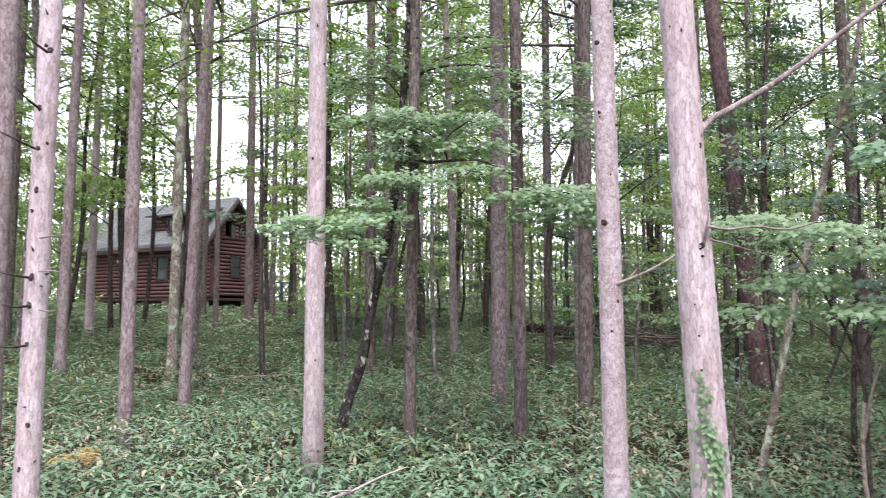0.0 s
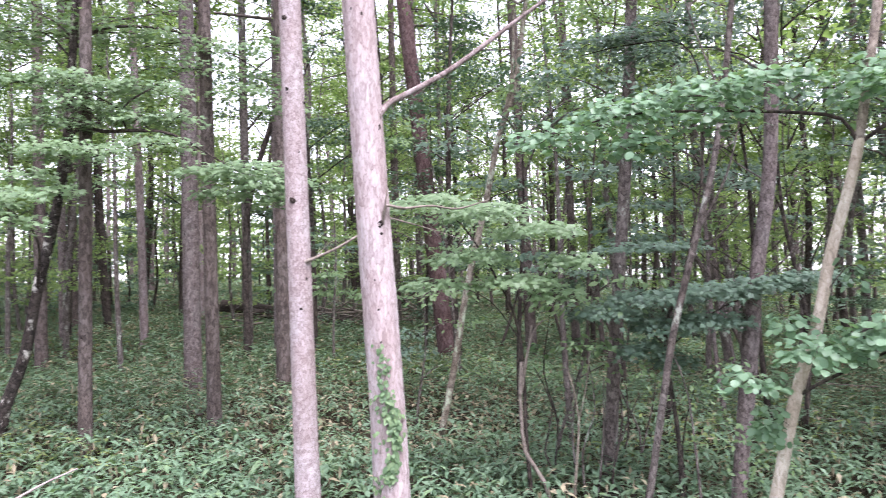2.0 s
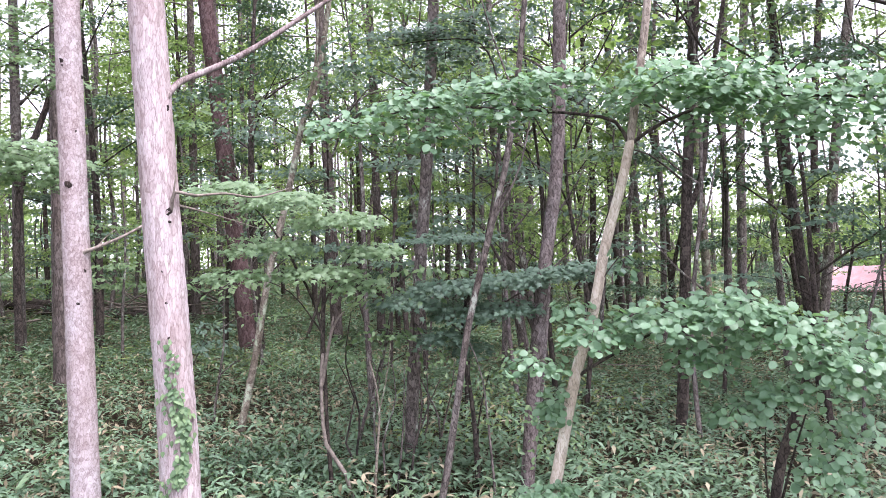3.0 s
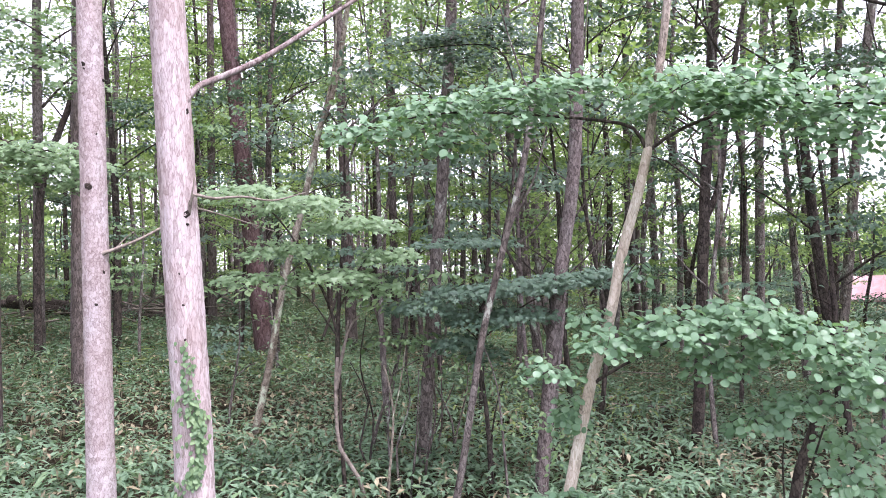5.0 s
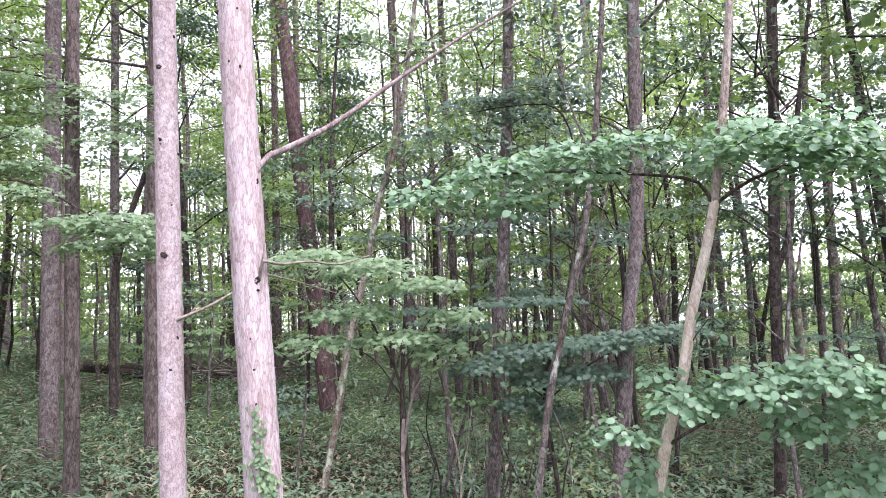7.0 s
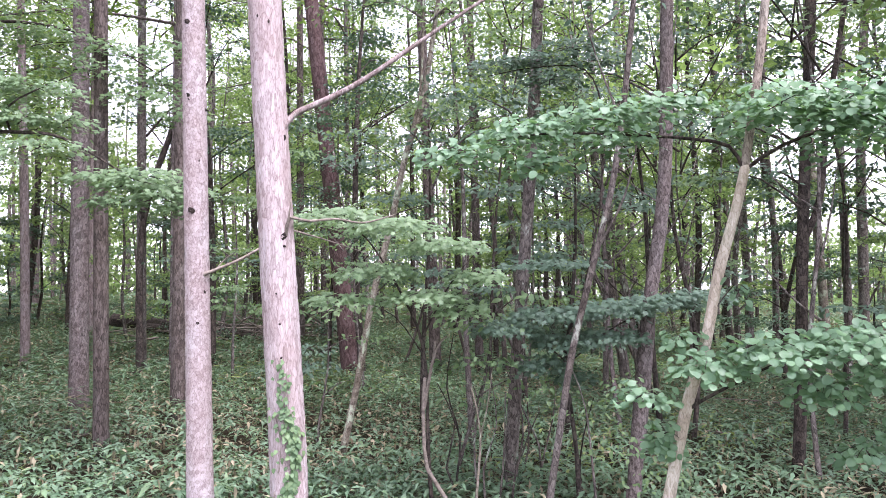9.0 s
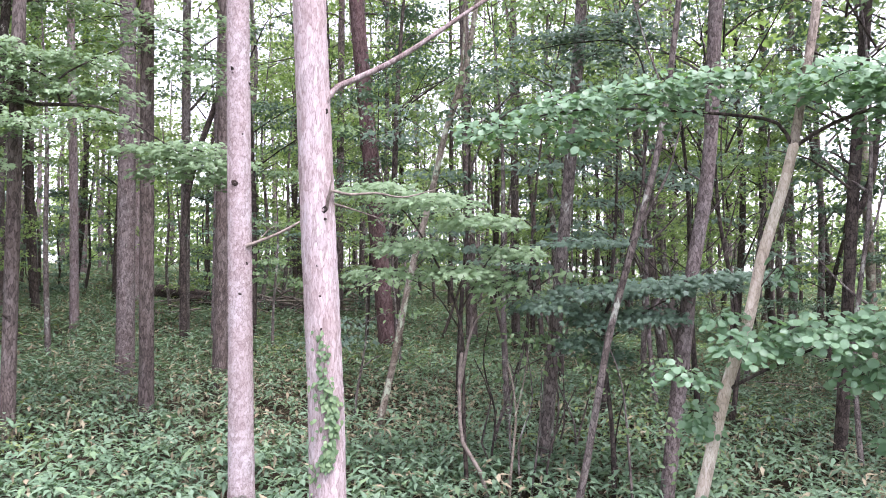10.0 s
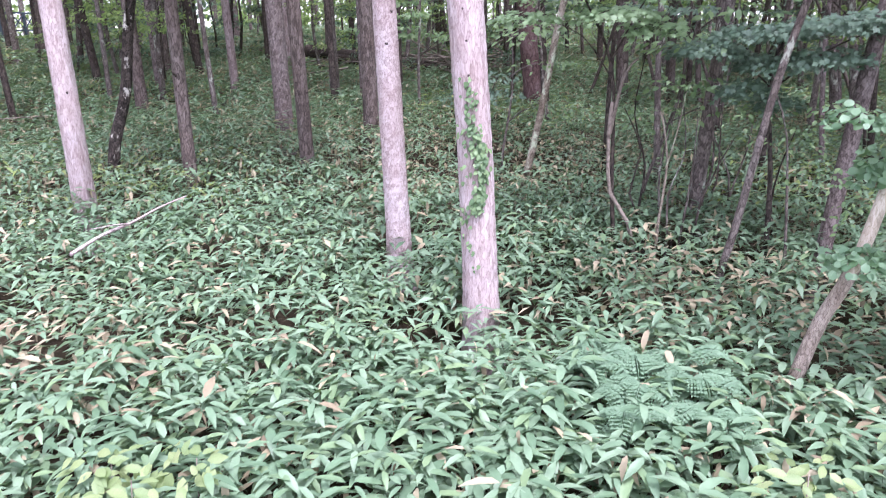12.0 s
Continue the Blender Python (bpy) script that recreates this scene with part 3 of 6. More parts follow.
for pts_, rad_, bark_, word in (([(1.71, 3.456, 1.18), (1.75, 3.45, 1.3), (1.89, 3.45, 1.82), (1.99, 3.40, 2.17), (2.06, 3.37, 2.5), (2.14, 3.31, 2.83), (2.19, 3.29, 3.04)], [0.032, 0.030, 0.028, 0.026, 0.024], BARK_TAN, "pale smooth middle stem"), ([(2.185, 3.292, 3.02), (2.24, 3.25, 3.4), (2.29, 3.21, 3.81), (2.4, 3.1, 5.0), (2.45, 3.0, 6.4)], [0.0225, 0.019, 0.016, 0.008], BARK_OLIVE, "darker upper stem")):
    v, f = tube(local(shrub, pts_), rad_, sides=12, step=0.06, lumps=0.02)
    part("stem", mesh_np("stem", v, f, bark_, smooth=True), bark_, shrub, word)
UPPER = [(0.85, 3.84, 3.20, 0.22, 0.28, 0.06, 75), (1.18, 3.75, 3.30, 0.25, 0.34, 0.07, 110), (1.52, 3.62, 3.35, 0.25, 0.36, 0.07, 120), (1.84, 3.48, 3.38, 0.22, 0.34, 0.06, 100), (1.25, 3.70, 3.13, 0.2, 0.22, 0.07, 60), (1.6, 3.5, 3.22, 0.2, 0.2, 0.05, 40),
         (2.3, 3.2, 3.34, 0.24, 0.34, 0.08, 110), (2.6, 2.96, 3.24, 0.28, 0.34, 0.11, 140), (2.9, 2.65, 3.16, 0.28, 0.34, 0.13, 150), (3.2, 2.3, 3.08, 0.28, 0.34, 0.14, 140), (2.1, 2.86, 3.25, 0.17, 0.2, 0.07, 55), (2.32, 2.68, 3.24, 0.18, 0.2, 0.08, 60)]
LOWER = [(1.6, 3.3, 1.95, 0.13, 0.16, 0.05, 34), (1.85, 3.15, 2.09, 0.16, 0.2, 0.05, 60), (2.1, 3.0, 2.17, 0.2, 0.25, 0.06, 110), (2.35, 2.8, 2.21, 0.2, 0.26, 0.07, 125), (2.5, 2.66, 2.1, 0.2, 0.25, 0.08, 110), (2.25, 2.88, 2.0, 0.16, 0.16, 0.08, 65), (2.66, 2.5, 1.97, 0.15, 0.2, 0.1, 80),
         (2.36, 2.8, 1.73, 0.12, 0.12, 0.05, 30), (2.5, 2.68, 1.82, 0.12, 0.12, 0.05, 38), (2.62, 2.55, 1.52, 0.12, 0.12, 0.08, 45), (2.9, 2.3, 2.0, 0.2, 0.2, 0.12, 70), (1.86, 3.4, 2.2, 0.1, 0.1, 0.05, 20), (1.78, 3.48, 1.72, 0.1, 0.1, 0.09, 30), (1.68, 3.36, 1.3, 0.14, 0.14, 0.04, 45), (2.12, 3.3, 2.42, 0.05, 0.05, 0.06, 9)]
leaf_parts(shrub, *spray_leaves([(*c[:6], int(c[6] * 3.0)) for c in LOWER], 0.042, (-0.08, -0.36, 0.9), 0.34), ROUND, LEAF_ROUND, most=180)
leaf_parts(shrub, *spray_leaves([(*c[:5], c[5] * (0.8 if c[0] < 2.2 else 1.2), int(c[6] * (3.2 if c[0] < 2.2 else 4.6))) for c in UPPER], 0.044, (-0.06, -0.36, 0.9), 0.32), ROUND, LEAF_ROUND, most=120)
CROWN_AND_SHADE = [(2.42 + 1.25 * math.cos(k * 2.4) * (0.3 + 0.7 * (k % 5) / 4), 3.45 + 1.0 * math.sin(k * 2.4) * (0.3 + 0.7 * (k % 5) / 4), 4.75 + 1.8 * ((k * 7) % 13) / 12, 0.36, 0.36, 0.08, 70) for k in range(20)]
# extra sprays out of view, added only to shade the ground on the right
CROWN_AND_SHADE += [(3.8 + 1.5 * math.cos(k * 2.4) * math.sqrt((k + 0.5) / 22), 4.5 + 1.2 * math.sin(k * 2.4) * math.sqrt((k + 0.5) / 22), 5.6 + 1.2 * ((k * 5) % 11) / 10, 0.42, 0.42, 0.08, 80) for k in range(4, 22)]
for cx, cy, cz, *_ in CROWN_AND_SHADE[::3]:
    v, f = tube(local(shrub, [(2.42, 3.06, cz - 0.5), ((2.42 + cx) / 2, (3.06 + cy) / 2, cz - 0.12), (cx, cy, cz)]), [0.010, 0.003], sides=5, step=0.2)
    part("limb", mesh_np("limb", v, f, BARK_DARK, smooth=True), BARK_DARK, shrub)
leaf_parts(shrub, *spray_leaves(CROWN_AND_SHADE, 0.06, (-0.06, -0.3, 0.9), 0.3), OVAL, LEAF_ROUND, most=0, rest="crown")
spray_twigs(shrub, UPPER + LOWER, BARK_DARK, 0.003)

# second stem of the shrub, from the bottom
side_shrub = stem_tree("shrub", [(3.08, 3.5, 0.2), (3.13, 3.44, 1.1), (3.21, 3.36, 1.5), (3.27, 3.3, 1.78), (3.31, 3.24, 2.05)], [0.036, 0.032, 0.027, 0.015], BARK_DARK, "dark leaning shrub stem with reddish twigs", "shrub", limbs=(([(3.13, 3.42, 1.0), (2.95, 3.1, 1.4), (2.7, 2.75, 1.68)], [0.009, 0.004]), ([(3.1, 3.46, 0.8), (2.85, 3.2, 1.3), (2.6, 2.9, 1.6)], [0.008, 0.003])))
SIDE = [(3.42, 3.05, 2.02, 0.26, 0.26, 0.08, 60), (3.15, 2.8, 1.85, 0.2, 0.2, 0.08, 45), (3.15, 3.0, 1.55, 0.2, 0.2, 0.08, 40)]
leaf_parts(side_shrub, *spray_leaves([(*c[:6], c[6] * 3) for c in SIDE], 0.047), ROUND, LEAF_ROUND, most=120)

# light green maple between the larches
maple = stem_tree("maple_sapling", [(1.0, 5.7, 0.4), (0.95, 5.65, 1.2), (0.92, 5.6, 2.05), (0.72, 5.6, 2.55), (0.5, 5.6, 2.9), (0.3, 5.6, 3.05)], [0.02, 0.016, 0.013, 0.009, 0.004], BARK_DARK, "slender maple sapling with flat light green sprays", "tree", sides=7,
                  limbs=(([(0.9, 5.6, 2.1), (1.1, 5.5, 2.5), (1.3, 5.45, 2.75)], [0.008, 0.003]), ([(0.92, 5.6, 2.0), (0.7, 5.55, 2.3), (0.4, 5.6, 2.45)], [0.007, 0.003])))
MAPLE_A = [(0.3, 5.6, 3.09, 0.3, 0.4, 0.04, 110), (0.7, 5.55, 2.99, 0.36, 0.42, 0.05, 170), (1.05, 5.5, 2.84, 0.32, 0.42, 0.05, 160), (1.3, 5.45, 2.6, 0.2, 0.3, 0.05, 90), (0.55, 5.6, 2.66, 0.32, 0.32, 0.05, 120), (0.92, 5.55, 2.46, 0.32, 0.36, 0.05, 130), (0.3, 5.6, 2.46, 0.22, 0.3, 0.04, 60), (1.2, 5.5, 2.36, 0.2, 0.25, 0.05, 60)]
leaf_parts(maple, *spray_leaves([(*c[:6], int(c[6] * 2.9)) for c in MAPLE_A], 0.055, (-0.1, -0.42, 0.86), 0.24), MAPLE, LEAF_SKYLIT, most=150)
spray_twigs(maple, MAPLE_A, BARK_DARK, 0.004)

dark_maple = stem_tree("maple_sapling", [(2.15, 5.65, 0.4), (2.1, 5.55, 1.2), (2.02, 5.5, 2.0), (2.15, 5.42, 2.4), (2.3, 5.3, 3.2)], [0.022, 0.018, 0.014, 0.006], BARK_DARK, "maple sapling with flat green sprays toned dark for shade", "tree", sides=7,
                       limbs=(([(2.04, 5.5, 1.9), (2.4, 5.3, 2.2), (2.85, 5.08, 2.36)], [0.009, 0.004]), ([(2.04, 5.5, 1.9), (1.8, 5.55, 2.1), (1.5, 5.62, 2.2)], [0.008, 0.003]), ([(2.28, 5.31, 3.1), (2.4, 5.45, 3.8), (2.3, 5.55, 4.25), (1.9, 5.7, 4.3), (1.55, 5.8, 4.25)], [0.009, 0.007, 0.003])))
MAPLE_B = [(1.58, 5.6, 2.2, 0.25, 0.32, 0.05, 150), (1.95, 5.5, 2.3, 0.32, 0.38, 0.05, 190), (2.3, 5.35, 2.33, 0.32, 0.38, 0.05, 190), (2.65, 5.2, 2.37, 0.3, 0.32, 0.05, 150), (2.9, 5.05, 2.41, 0.2, 0.3, 0.04, 90), (2.0, 5.45, 2.1, 0.25, 0.3, 0.05, 120), (2.32, 5.3, 2.12, 0.25, 0.3, 0.05, 120), (1.85, 5.5, 1.92, 0.2, 0.22, 0.06, 80), (1.95, 5.6, 2.68, 0.42, 0.3, 0.03, 110), (2.05, 5.45, 1.82, 0.15, 0.2, 0.05, 50), (1.68, 5.77, 4.35, 0.3, 0.3, 0.05, 80), (1.95, 5.69, 4.36, 0.3, 0.3, 0.05, 90), (2.2, 5.59, 4.45, 0.3, 0.3, 0.05, 90), (2.44, 5.49, 4.3, 0.28, 0.3, 0.05, 70), (2.03, 5.66, 4.2, 0.25, 0.3, 0.05, 60)]
leaf_parts(dark_maple, *spray_leaves([(*c[:6], int(c[6] * 3.6)) for c in MAPLE_B], 0.05, (-0.1, -0.36, 0.86), 0.3), MAPLE, LEAF_SHADED, most=120)
spray_twigs(dark_maple, MAPLE_B, BARK_DARK, 0.004)

low_bush = stem_tree("shrub", [(2.1, 5.1, 0.4), (2.08, 5.15, 1.0), (2.05, 5.2, 1.6), (1.95, 5.2, 1.9)], [0.012, 0.009, 0.004], BARK_GREY, "thin light green bush under the maples", "shrub", sides=6)
BUSH = [(2.05, 5.2, 1.62, 0.26, 0.26, 0.09, 90), (1.85, 5.3, 1.75, 0.2, 0.2, 0.05, 50), (2.25, 5.1, 1.35, 0.25, 0.25, 0.1, 80), (2.5, 5.0, 1.15, 0.25, 0.25, 0.1, 70), (1.38, 5.5, 1.95, 0.24, 0.2, 0.03, 60), (2.3, 5.05, 1.8, 0.2, 0.2, 0.06, 50)]
leaf_parts(low_bush, *spray_leaves([(*c[:6], int(c[6] * 0.7)) for c in BUSH], 0.05), OVAL, LEAF_MAPLE, most=60)

big_maple = stem_tree("maple_tree", [(-3.84, 7.26, 0.6), (-3.8, 7.28, 1.09), (-3.75, 7.3, 1.42), (-3.6, 7.37, 1.91), (-3.5, 7.42, 2.53), (-3.36, 7.48, 3.22), (-3.25, 7.53, 4.05), (-3.19, 7.55, 5.03), (-3.1, 7.6, 7.0)], [0.062, 0.055, 0.05, 0.046, 0.04, 0.03, 0.012], BARK_BIRCH, "crooked maple with peeling pale bark patches and wide flat sprays", "tree", limb_bark=BARK_DARK,
                      limbs=(([(-3.24, 7.53, 4.0), (-3.05, 7.35, 4.12), (-2.75, 7.15, 4.02), (-2.45, 7.05, 4.0), (-2.05, 7.0, 3.94), (-1.5, 7.05, 3.6), (-1.15, 7.08, 3.4)], [0.022, 0.018, 0.014, 0.009, 0.004]), ([(-2.5, 7.06, 4.0), (-2.52, 7.0, 4.2), (-2.3, 7.0, 4.36), (-2.0, 7.1, 4.55)], [0.012, 0.009, 0.004]), ([(-2.52, 7.0, 4.18), (-2.75, 6.95, 4.32), (-3.05, 6.95, 4.42)], [0.009, 0.004]),
                             ([(-3.26, 7.53, 3.9), (-3.05, 6.95, 3.8), (-2.95, 6.6, 3.5)], [0.012, 0.005]), ([(-3.19, 7.55, 4.95), (-2.95, 7.65, 5.2), (-2.5, 7.85, 5.28), (-2.0, 8.05, 5.2), (-1.35, 8.2, 4.85)], [0.018, 0.014, 0.009, 0.004]), ([(-3.2, 7.55, 4.85), (-3.5, 7.6, 5.15), (-3.9, 7.4, 5.1)], [0.012, 0.009, 0.004]),
                             ([(-3.5, 7.42, 2.53), (-3.2, 6.8, 2.95), (-3.0, 6.0, 3.12), (-2.9, 5.4, 3.14), (-3.2, 5.1, 3.1)], [0.014, 0.008, 0.003])))
SPRAYS = [(-3.35, 6.83, 4.43, 0.3, 0.35, 0.055, 120), (-3.04, 6.97, 4.5, 0.36, 0.4, 0.055, 170), (-2.66, 7.1, 4.42, 0.36, 0.4, 0.066, 180), (-2.32, 7.2, 4.45, 0.36, 0.4, 0.055, 160), (-2.88, 7.0, 4.25, 0.36, 0.4, 0.066, 150), (-2.44, 7.15, 4.14, 0.3, 0.35, 0.055, 110), (-2.1, 7.25, 4.17, 0.28, 0.3, 0.055, 90), (-3.1, 6.95, 4.09, 0.32, 0.3, 0.066, 100),
          (-1.78, 6.96, 3.6, 0.26, 0.3, 0.055, 100), (-1.5, 7.0, 3.54, 0.28, 0.35, 0.055, 130), (-1.22, 7.05, 3.45, 0.28, 0.35, 0.055, 130), (-1.62, 6.98, 3.38, 0.24, 0.3, 0.044, 90), (-1.1, 7.08, 3.33, 0.2, 0.3, 0.044, 80), (-3.12, 6.49, 3.53, 0.2, 0.25, 0.055, 60), (-2.93, 6.58, 3.4, 0.2, 0.25, 0.055, 60), (-2.75, 6.6, 3.75, 0.4, 0.4, 0.06, 140), (-3.05, 6.75, 3.8, 0.3, 0.3, 0.06, 110), (-2.2, 6.9, 3.85, 0.4, 0.4, 0.05, 110), (-1.35, 7.05, 3.62, 0.35, 0.4, 0.05, 140), (-1.0, 7.1, 3.5, 0.25, 0.3, 0.05, 90)]
HIGH = [(-3.87, 7.47, 5.06, 0.45, 0.5, 0.06, 150), (-3.4, 7.65, 5.16, 0.45, 0.5, 0.06, 150), (-2.93, 7.85, 5.24, 0.45, 0.5, 0.06, 140), (-2.3, 8.05, 5.19, 0.45, 0.5, 0.06, 150), (-1.8, 8.15, 5.1, 0.4, 0.5, 0.06, 140), (-1.4, 8.25, 4.82, 0.36, 0.4, 0.06, 110), (-3.6, 7.55, 5.4, 0.5, 0.5, 0.07, 130), (-1.3, 8.25, 5.2, 0.4, 0.4, 0.06, 110), (-2.6, 7.9, 5.6, 0.5, 0.5, 0.07, 110), (-1.6, 8.0, 4.6, 0.4, 0.4, 0.06, 120), (-1.2, 8.1, 4.45, 0.35, 0.35, 0.06, 100), (-2.1, 7.9, 4.85, 0.45, 0.45, 0.06, 110)]
leaf_parts(big_maple, *spray_leaves([(*c[:6], int(c[6] * 2.7)) for c in SPRAYS], 0.056, (0.05, -0.42, 0.88), 0.28), MAPLE, LEAF_SKYLIT, most=150)
leaf_parts(big_maple, *spray_leaves([(*c[:6], int(c[6] * 1.9)) for c in HIGH], 0.066, (0.05, -0.4, 0.85), 0.3), MAPLE, LEAF_MAPLE, most=20)
spray_twigs(big_maple, SPRAYS + HIGH, BARK_DARK, 0.005)
LOW_SPRAY = [(-3.22, 5.08, 3.12, 0.17, 0.22, 0.033, 75), (-3.05, 5.16, 3.18, 0.2, 0.25, 0.033, 95), (-2.86, 5.27, 3.13, 0.2, 0.25, 0.033, 95), (-2.68, 5.37, 3.2, 0.18, 0.25, 0.044, 75), (-2.62, 5.45, 3.0, 0.1, 0.14, 0.055, 30), (-3.1, 5.15, 3.05, 0.22, 0.25, 0.04, 60), (-2.75, 5.3, 3.02, 0.16, 0.2, 0.05, 45)]
leaf_parts(big_maple, *spray_leaves([(*c[:6], int(c[6] * 1.9)) for c in LOW_SPRAY], 0.055, (0.05, -0.42, 0.88), 0.26), MAPLE, LEAF_SKYLIT, most=150)
spray_twigs(big_maple, LOW_SPRAY, BARK_DARK, 0.004)
leafy_top(big_maple, -3.2, 7.55, 5.2, 0.9, 2.2, 14, 60, 0.075, LEAF_MAPLE, BARK_GREY, 65)

# bent and thin stems
LEAFY = stem_tree("lichen_sapling", [(0.3, 7.55, 0.5), (0.38, 7.53, 0.85), (0.57, 7.52, 1.67), (0.71, 7.5, 2.4), (0.93, 7.47, 3.24), (1.1, 7.45, 3.96), (1.3, 7.42, 4.6), (1.7, 7.4, 7.0)], [0.038, 0.035, 0.033, 0.03, 0.024, 0.012], BARK_PALE, "slanting sapling covered with pale grey-green lichen", "tree",
          limbs=(([(1.1, 7.45, 3.96), (1.25, 7.4, 4.6), (1.3, 7.35, 5.6)], [0.02, 0.008]),))
leafy_top(LEAFY, 1.35, 7.4, 4.0, 1.2, 3.5, 22, 70, 0.075, LEAF_MAPLE, BARK_GREY, 64)
stem_tree("dead_sapling", [(1.15, 5.5, 0.4), (1.06, 5.52, 0.92), (0.92, 5.55, 1.16), (0.9, 5.55, 1.6), (0.92, 5.55, 1.83)], [0.02, 0.017, 0.015, 0.013], TWIG, "bent bare dead sapling", "sapling", sides=7, limbs=(([(0.905, 5.55, 1.62), (1.0, 5.54, 2.02), (1.09, 5.52, 2.14)], [0.016, 0.006]), ([(0.91, 5.55, 1.6), (0.98, 5.6, 1.9), (1.02, 5.62, 2.1)], [0.012, 0.008])))
stem_tree("dead_sapling", [(1.26, 5.5, 0.4), (1.27, 5.49, 0.85), (1.32, 5.48, 1.41), (1.26, 5.49, 1.76)], [0.013, 0.011, 0.007], BARK_PALE, "thin pale bare sapling, forked", "sapling", sides=6, limbs=(([(1.31, 5.48, 1.35), (1.37, 5.45, 1.6), (1.42, 5.44, 1.9)], [0.007, 0.003]),))
stem_tree("sapling", [(1.53, 4.95, 0.3), (1.57, 4.93, 0.66), (1.64, 4.9, 1.0), (1.75, 4.88, 1.58), (1.84, 4.85, 2.06), (2.01, 4.78, 2.72), (2.14, 4.73, 3.24), (2.26, 4.67, 4.07), (2.36, 4.6, 5.2), (2.4, 4.5, 6.8)], [0.027, 0.025, 0.023, 0.021, 0.019, 0.016, 0.007], BARK_GREY, "slim slanting sapling with mottled bark", "sapling", sides=9, limbs=(([(2.01, 4.78, 2.72), (2.2, 4.7, 3.1), (2.3, 4.6, 3.6)], [0.010, 0.004]), ([(2.2, 4.7, 3.6), (2.05, 4.75, 4.1), (1.95, 4.8, 4.6)], [0.008, 0.003])))
LEAFY = stem_tree("forest_tree", [(1.74, 6.25, 0.4), (1.78, 6.23, 1.2), (1.9, 6.22, 2.4), (2.02, 6.2, 3.6), (2.2, 6.2, 6.0), (2.4, 6.2, 11)], [0.06, 0.053, 0.05, 0.045, 0.03], BARK_GREY, "slender grey-barked tree with lichen blotches", "tree")
leafy_top(LEAFY, 2.1, 6.2, 3.7, 1.4, 5.0, 40, 80, 0.075, LEAF_SHADED, BARK_GREY, 61)
LEAFY = stem_tree("forest_tree", [(2.42, 5.38, 0.3), (2.46, 5.36, 0.8), (2.62, 5.3, 2.2), (2.78, 5.25, 3.2), (2.84, 5.2, 4.4), (2.95, 5.15, 7.0), (3.0, 5.1, 12)], [0.056, 0.052, 0.05, 0.046, 0.03], BARK_UMBER, "tree with peeling brown bark behind the shrub", "tree")
leafy_top(LEAFY, 2.9, 5.2, 4.3, 1.5, 5.0, 40, 80, 0.075, LEAF_MAPLE, BARK_GREY, 62)
LEAFY = stem_tree("forest_tree", [(4.64, 6.5, 0.3), (4.72, 6.46, 1.0), (4.88, 6.42, 3.2), (5.03, 6.36, 5.0), (5.3, 6.25, 9.0), (5.4, 6.2, 13)], [0.062, 0.056, 0.054, 0.05, 0.03], BARK_DARK, "black-barked forked tree in the undergrowth", "tree", limbs=(([(4.84, 6.43, 2.85), (5.02, 6.36, 3.3), (5.12, 6.3, 4.1), (5.5, 6.2, 6.0)], [0.035, 0.028, 0.015]),))
leafy_top(LEAFY, 5.1, 6.3, 4.4, 1.7, 5.0, 40, 80, 0.08, LEAF_MAPLE, BARK_DARK, 63)
for bx, by, lean, r, mat, lab in ((9.32, 11.12, (0.055, -0.033), 0.083, BARK_GREY, "grey tree with pale lichen blotches"), (10.17, 12.46, (0.038, -0.017), 0.074, BARK_GREY, "slim brown-barked forest tree"), (9.53, 12.21, (0.011, 0.006), 0.083, BARK_PALE, "pale-barked slim forest tree"), (9.54, 14.60, (0.023, 0.005), 0.087, BARK_GREY, "slim brown-barked forest tree"), (9.71, 9.77, (0.10, -0.09), 0.079, BARK_GREY, "leaning grey forest tree"), (11.30, 11.41, (0.046, -0.047), 0.074, BARK_DARK, "dark slim forest tree")):
    LEAFY = stem_tree("forest_tree", [(bx, by, 0)] + [(bx + lean[0] * h + 0.05 * math.sin(h), by + lean[1] * h, gz(bx, by) + h) for h in (1.5, 3, 5, 8, 13)], [r * 1.1, r, r * 0.9, r * 0.6, 0.03], mat, lab, "tree", "broadleaved forest trees", step=0.4)
    leafy_top(LEAFY, bx + lean[0] * 7, by + lean[1] * 7, gz(bx, by) + 5.4, 1.5, 5.0, 13, 60, 0.10, LEAF_WOOD, mat, int(bx * 100))
for i in range(11):
    bx, by = 1.55 + rng.uniform(-0.5, 0.7), 6.0 + rng.uniform(-0.6, 0.9)
    q = rng.normal(0, 0.06, (1, 2)) * np.arange(1, 5)[:, None] + rng.normal(0, 0.035, (4, 2))
    hh = rng.uniform(0.9, 2.0)
    stem_tree("thin_shoot", [(bx, by, 0)] + [(bx + q[k][0], by + q[k][1] * 0.6, gz(bx, by) + hh * (k + 1) / 4) for k in range(4)], [0.012, 0.009, 0.004], (BARK_GREY, BARK_RED_SHADED, BARK_DARK)[i % 3], "thin bare woody shoot in the undergrowth", "sapling", "bare shoots", sides=5)


# dead limbs of the two front larches, and the dry twigs of the edge larch
def dead_limb(owner, pts, radii, label="", wood=None):
    wood = wood or TWIG
    v, f = tube(local(owner, pts), radii, sides=7, step=0.06, lumps=0.06)
    part("dead_branch", mesh_np("dead_branch", v, f, wood, smooth=True), wood, owner, label)


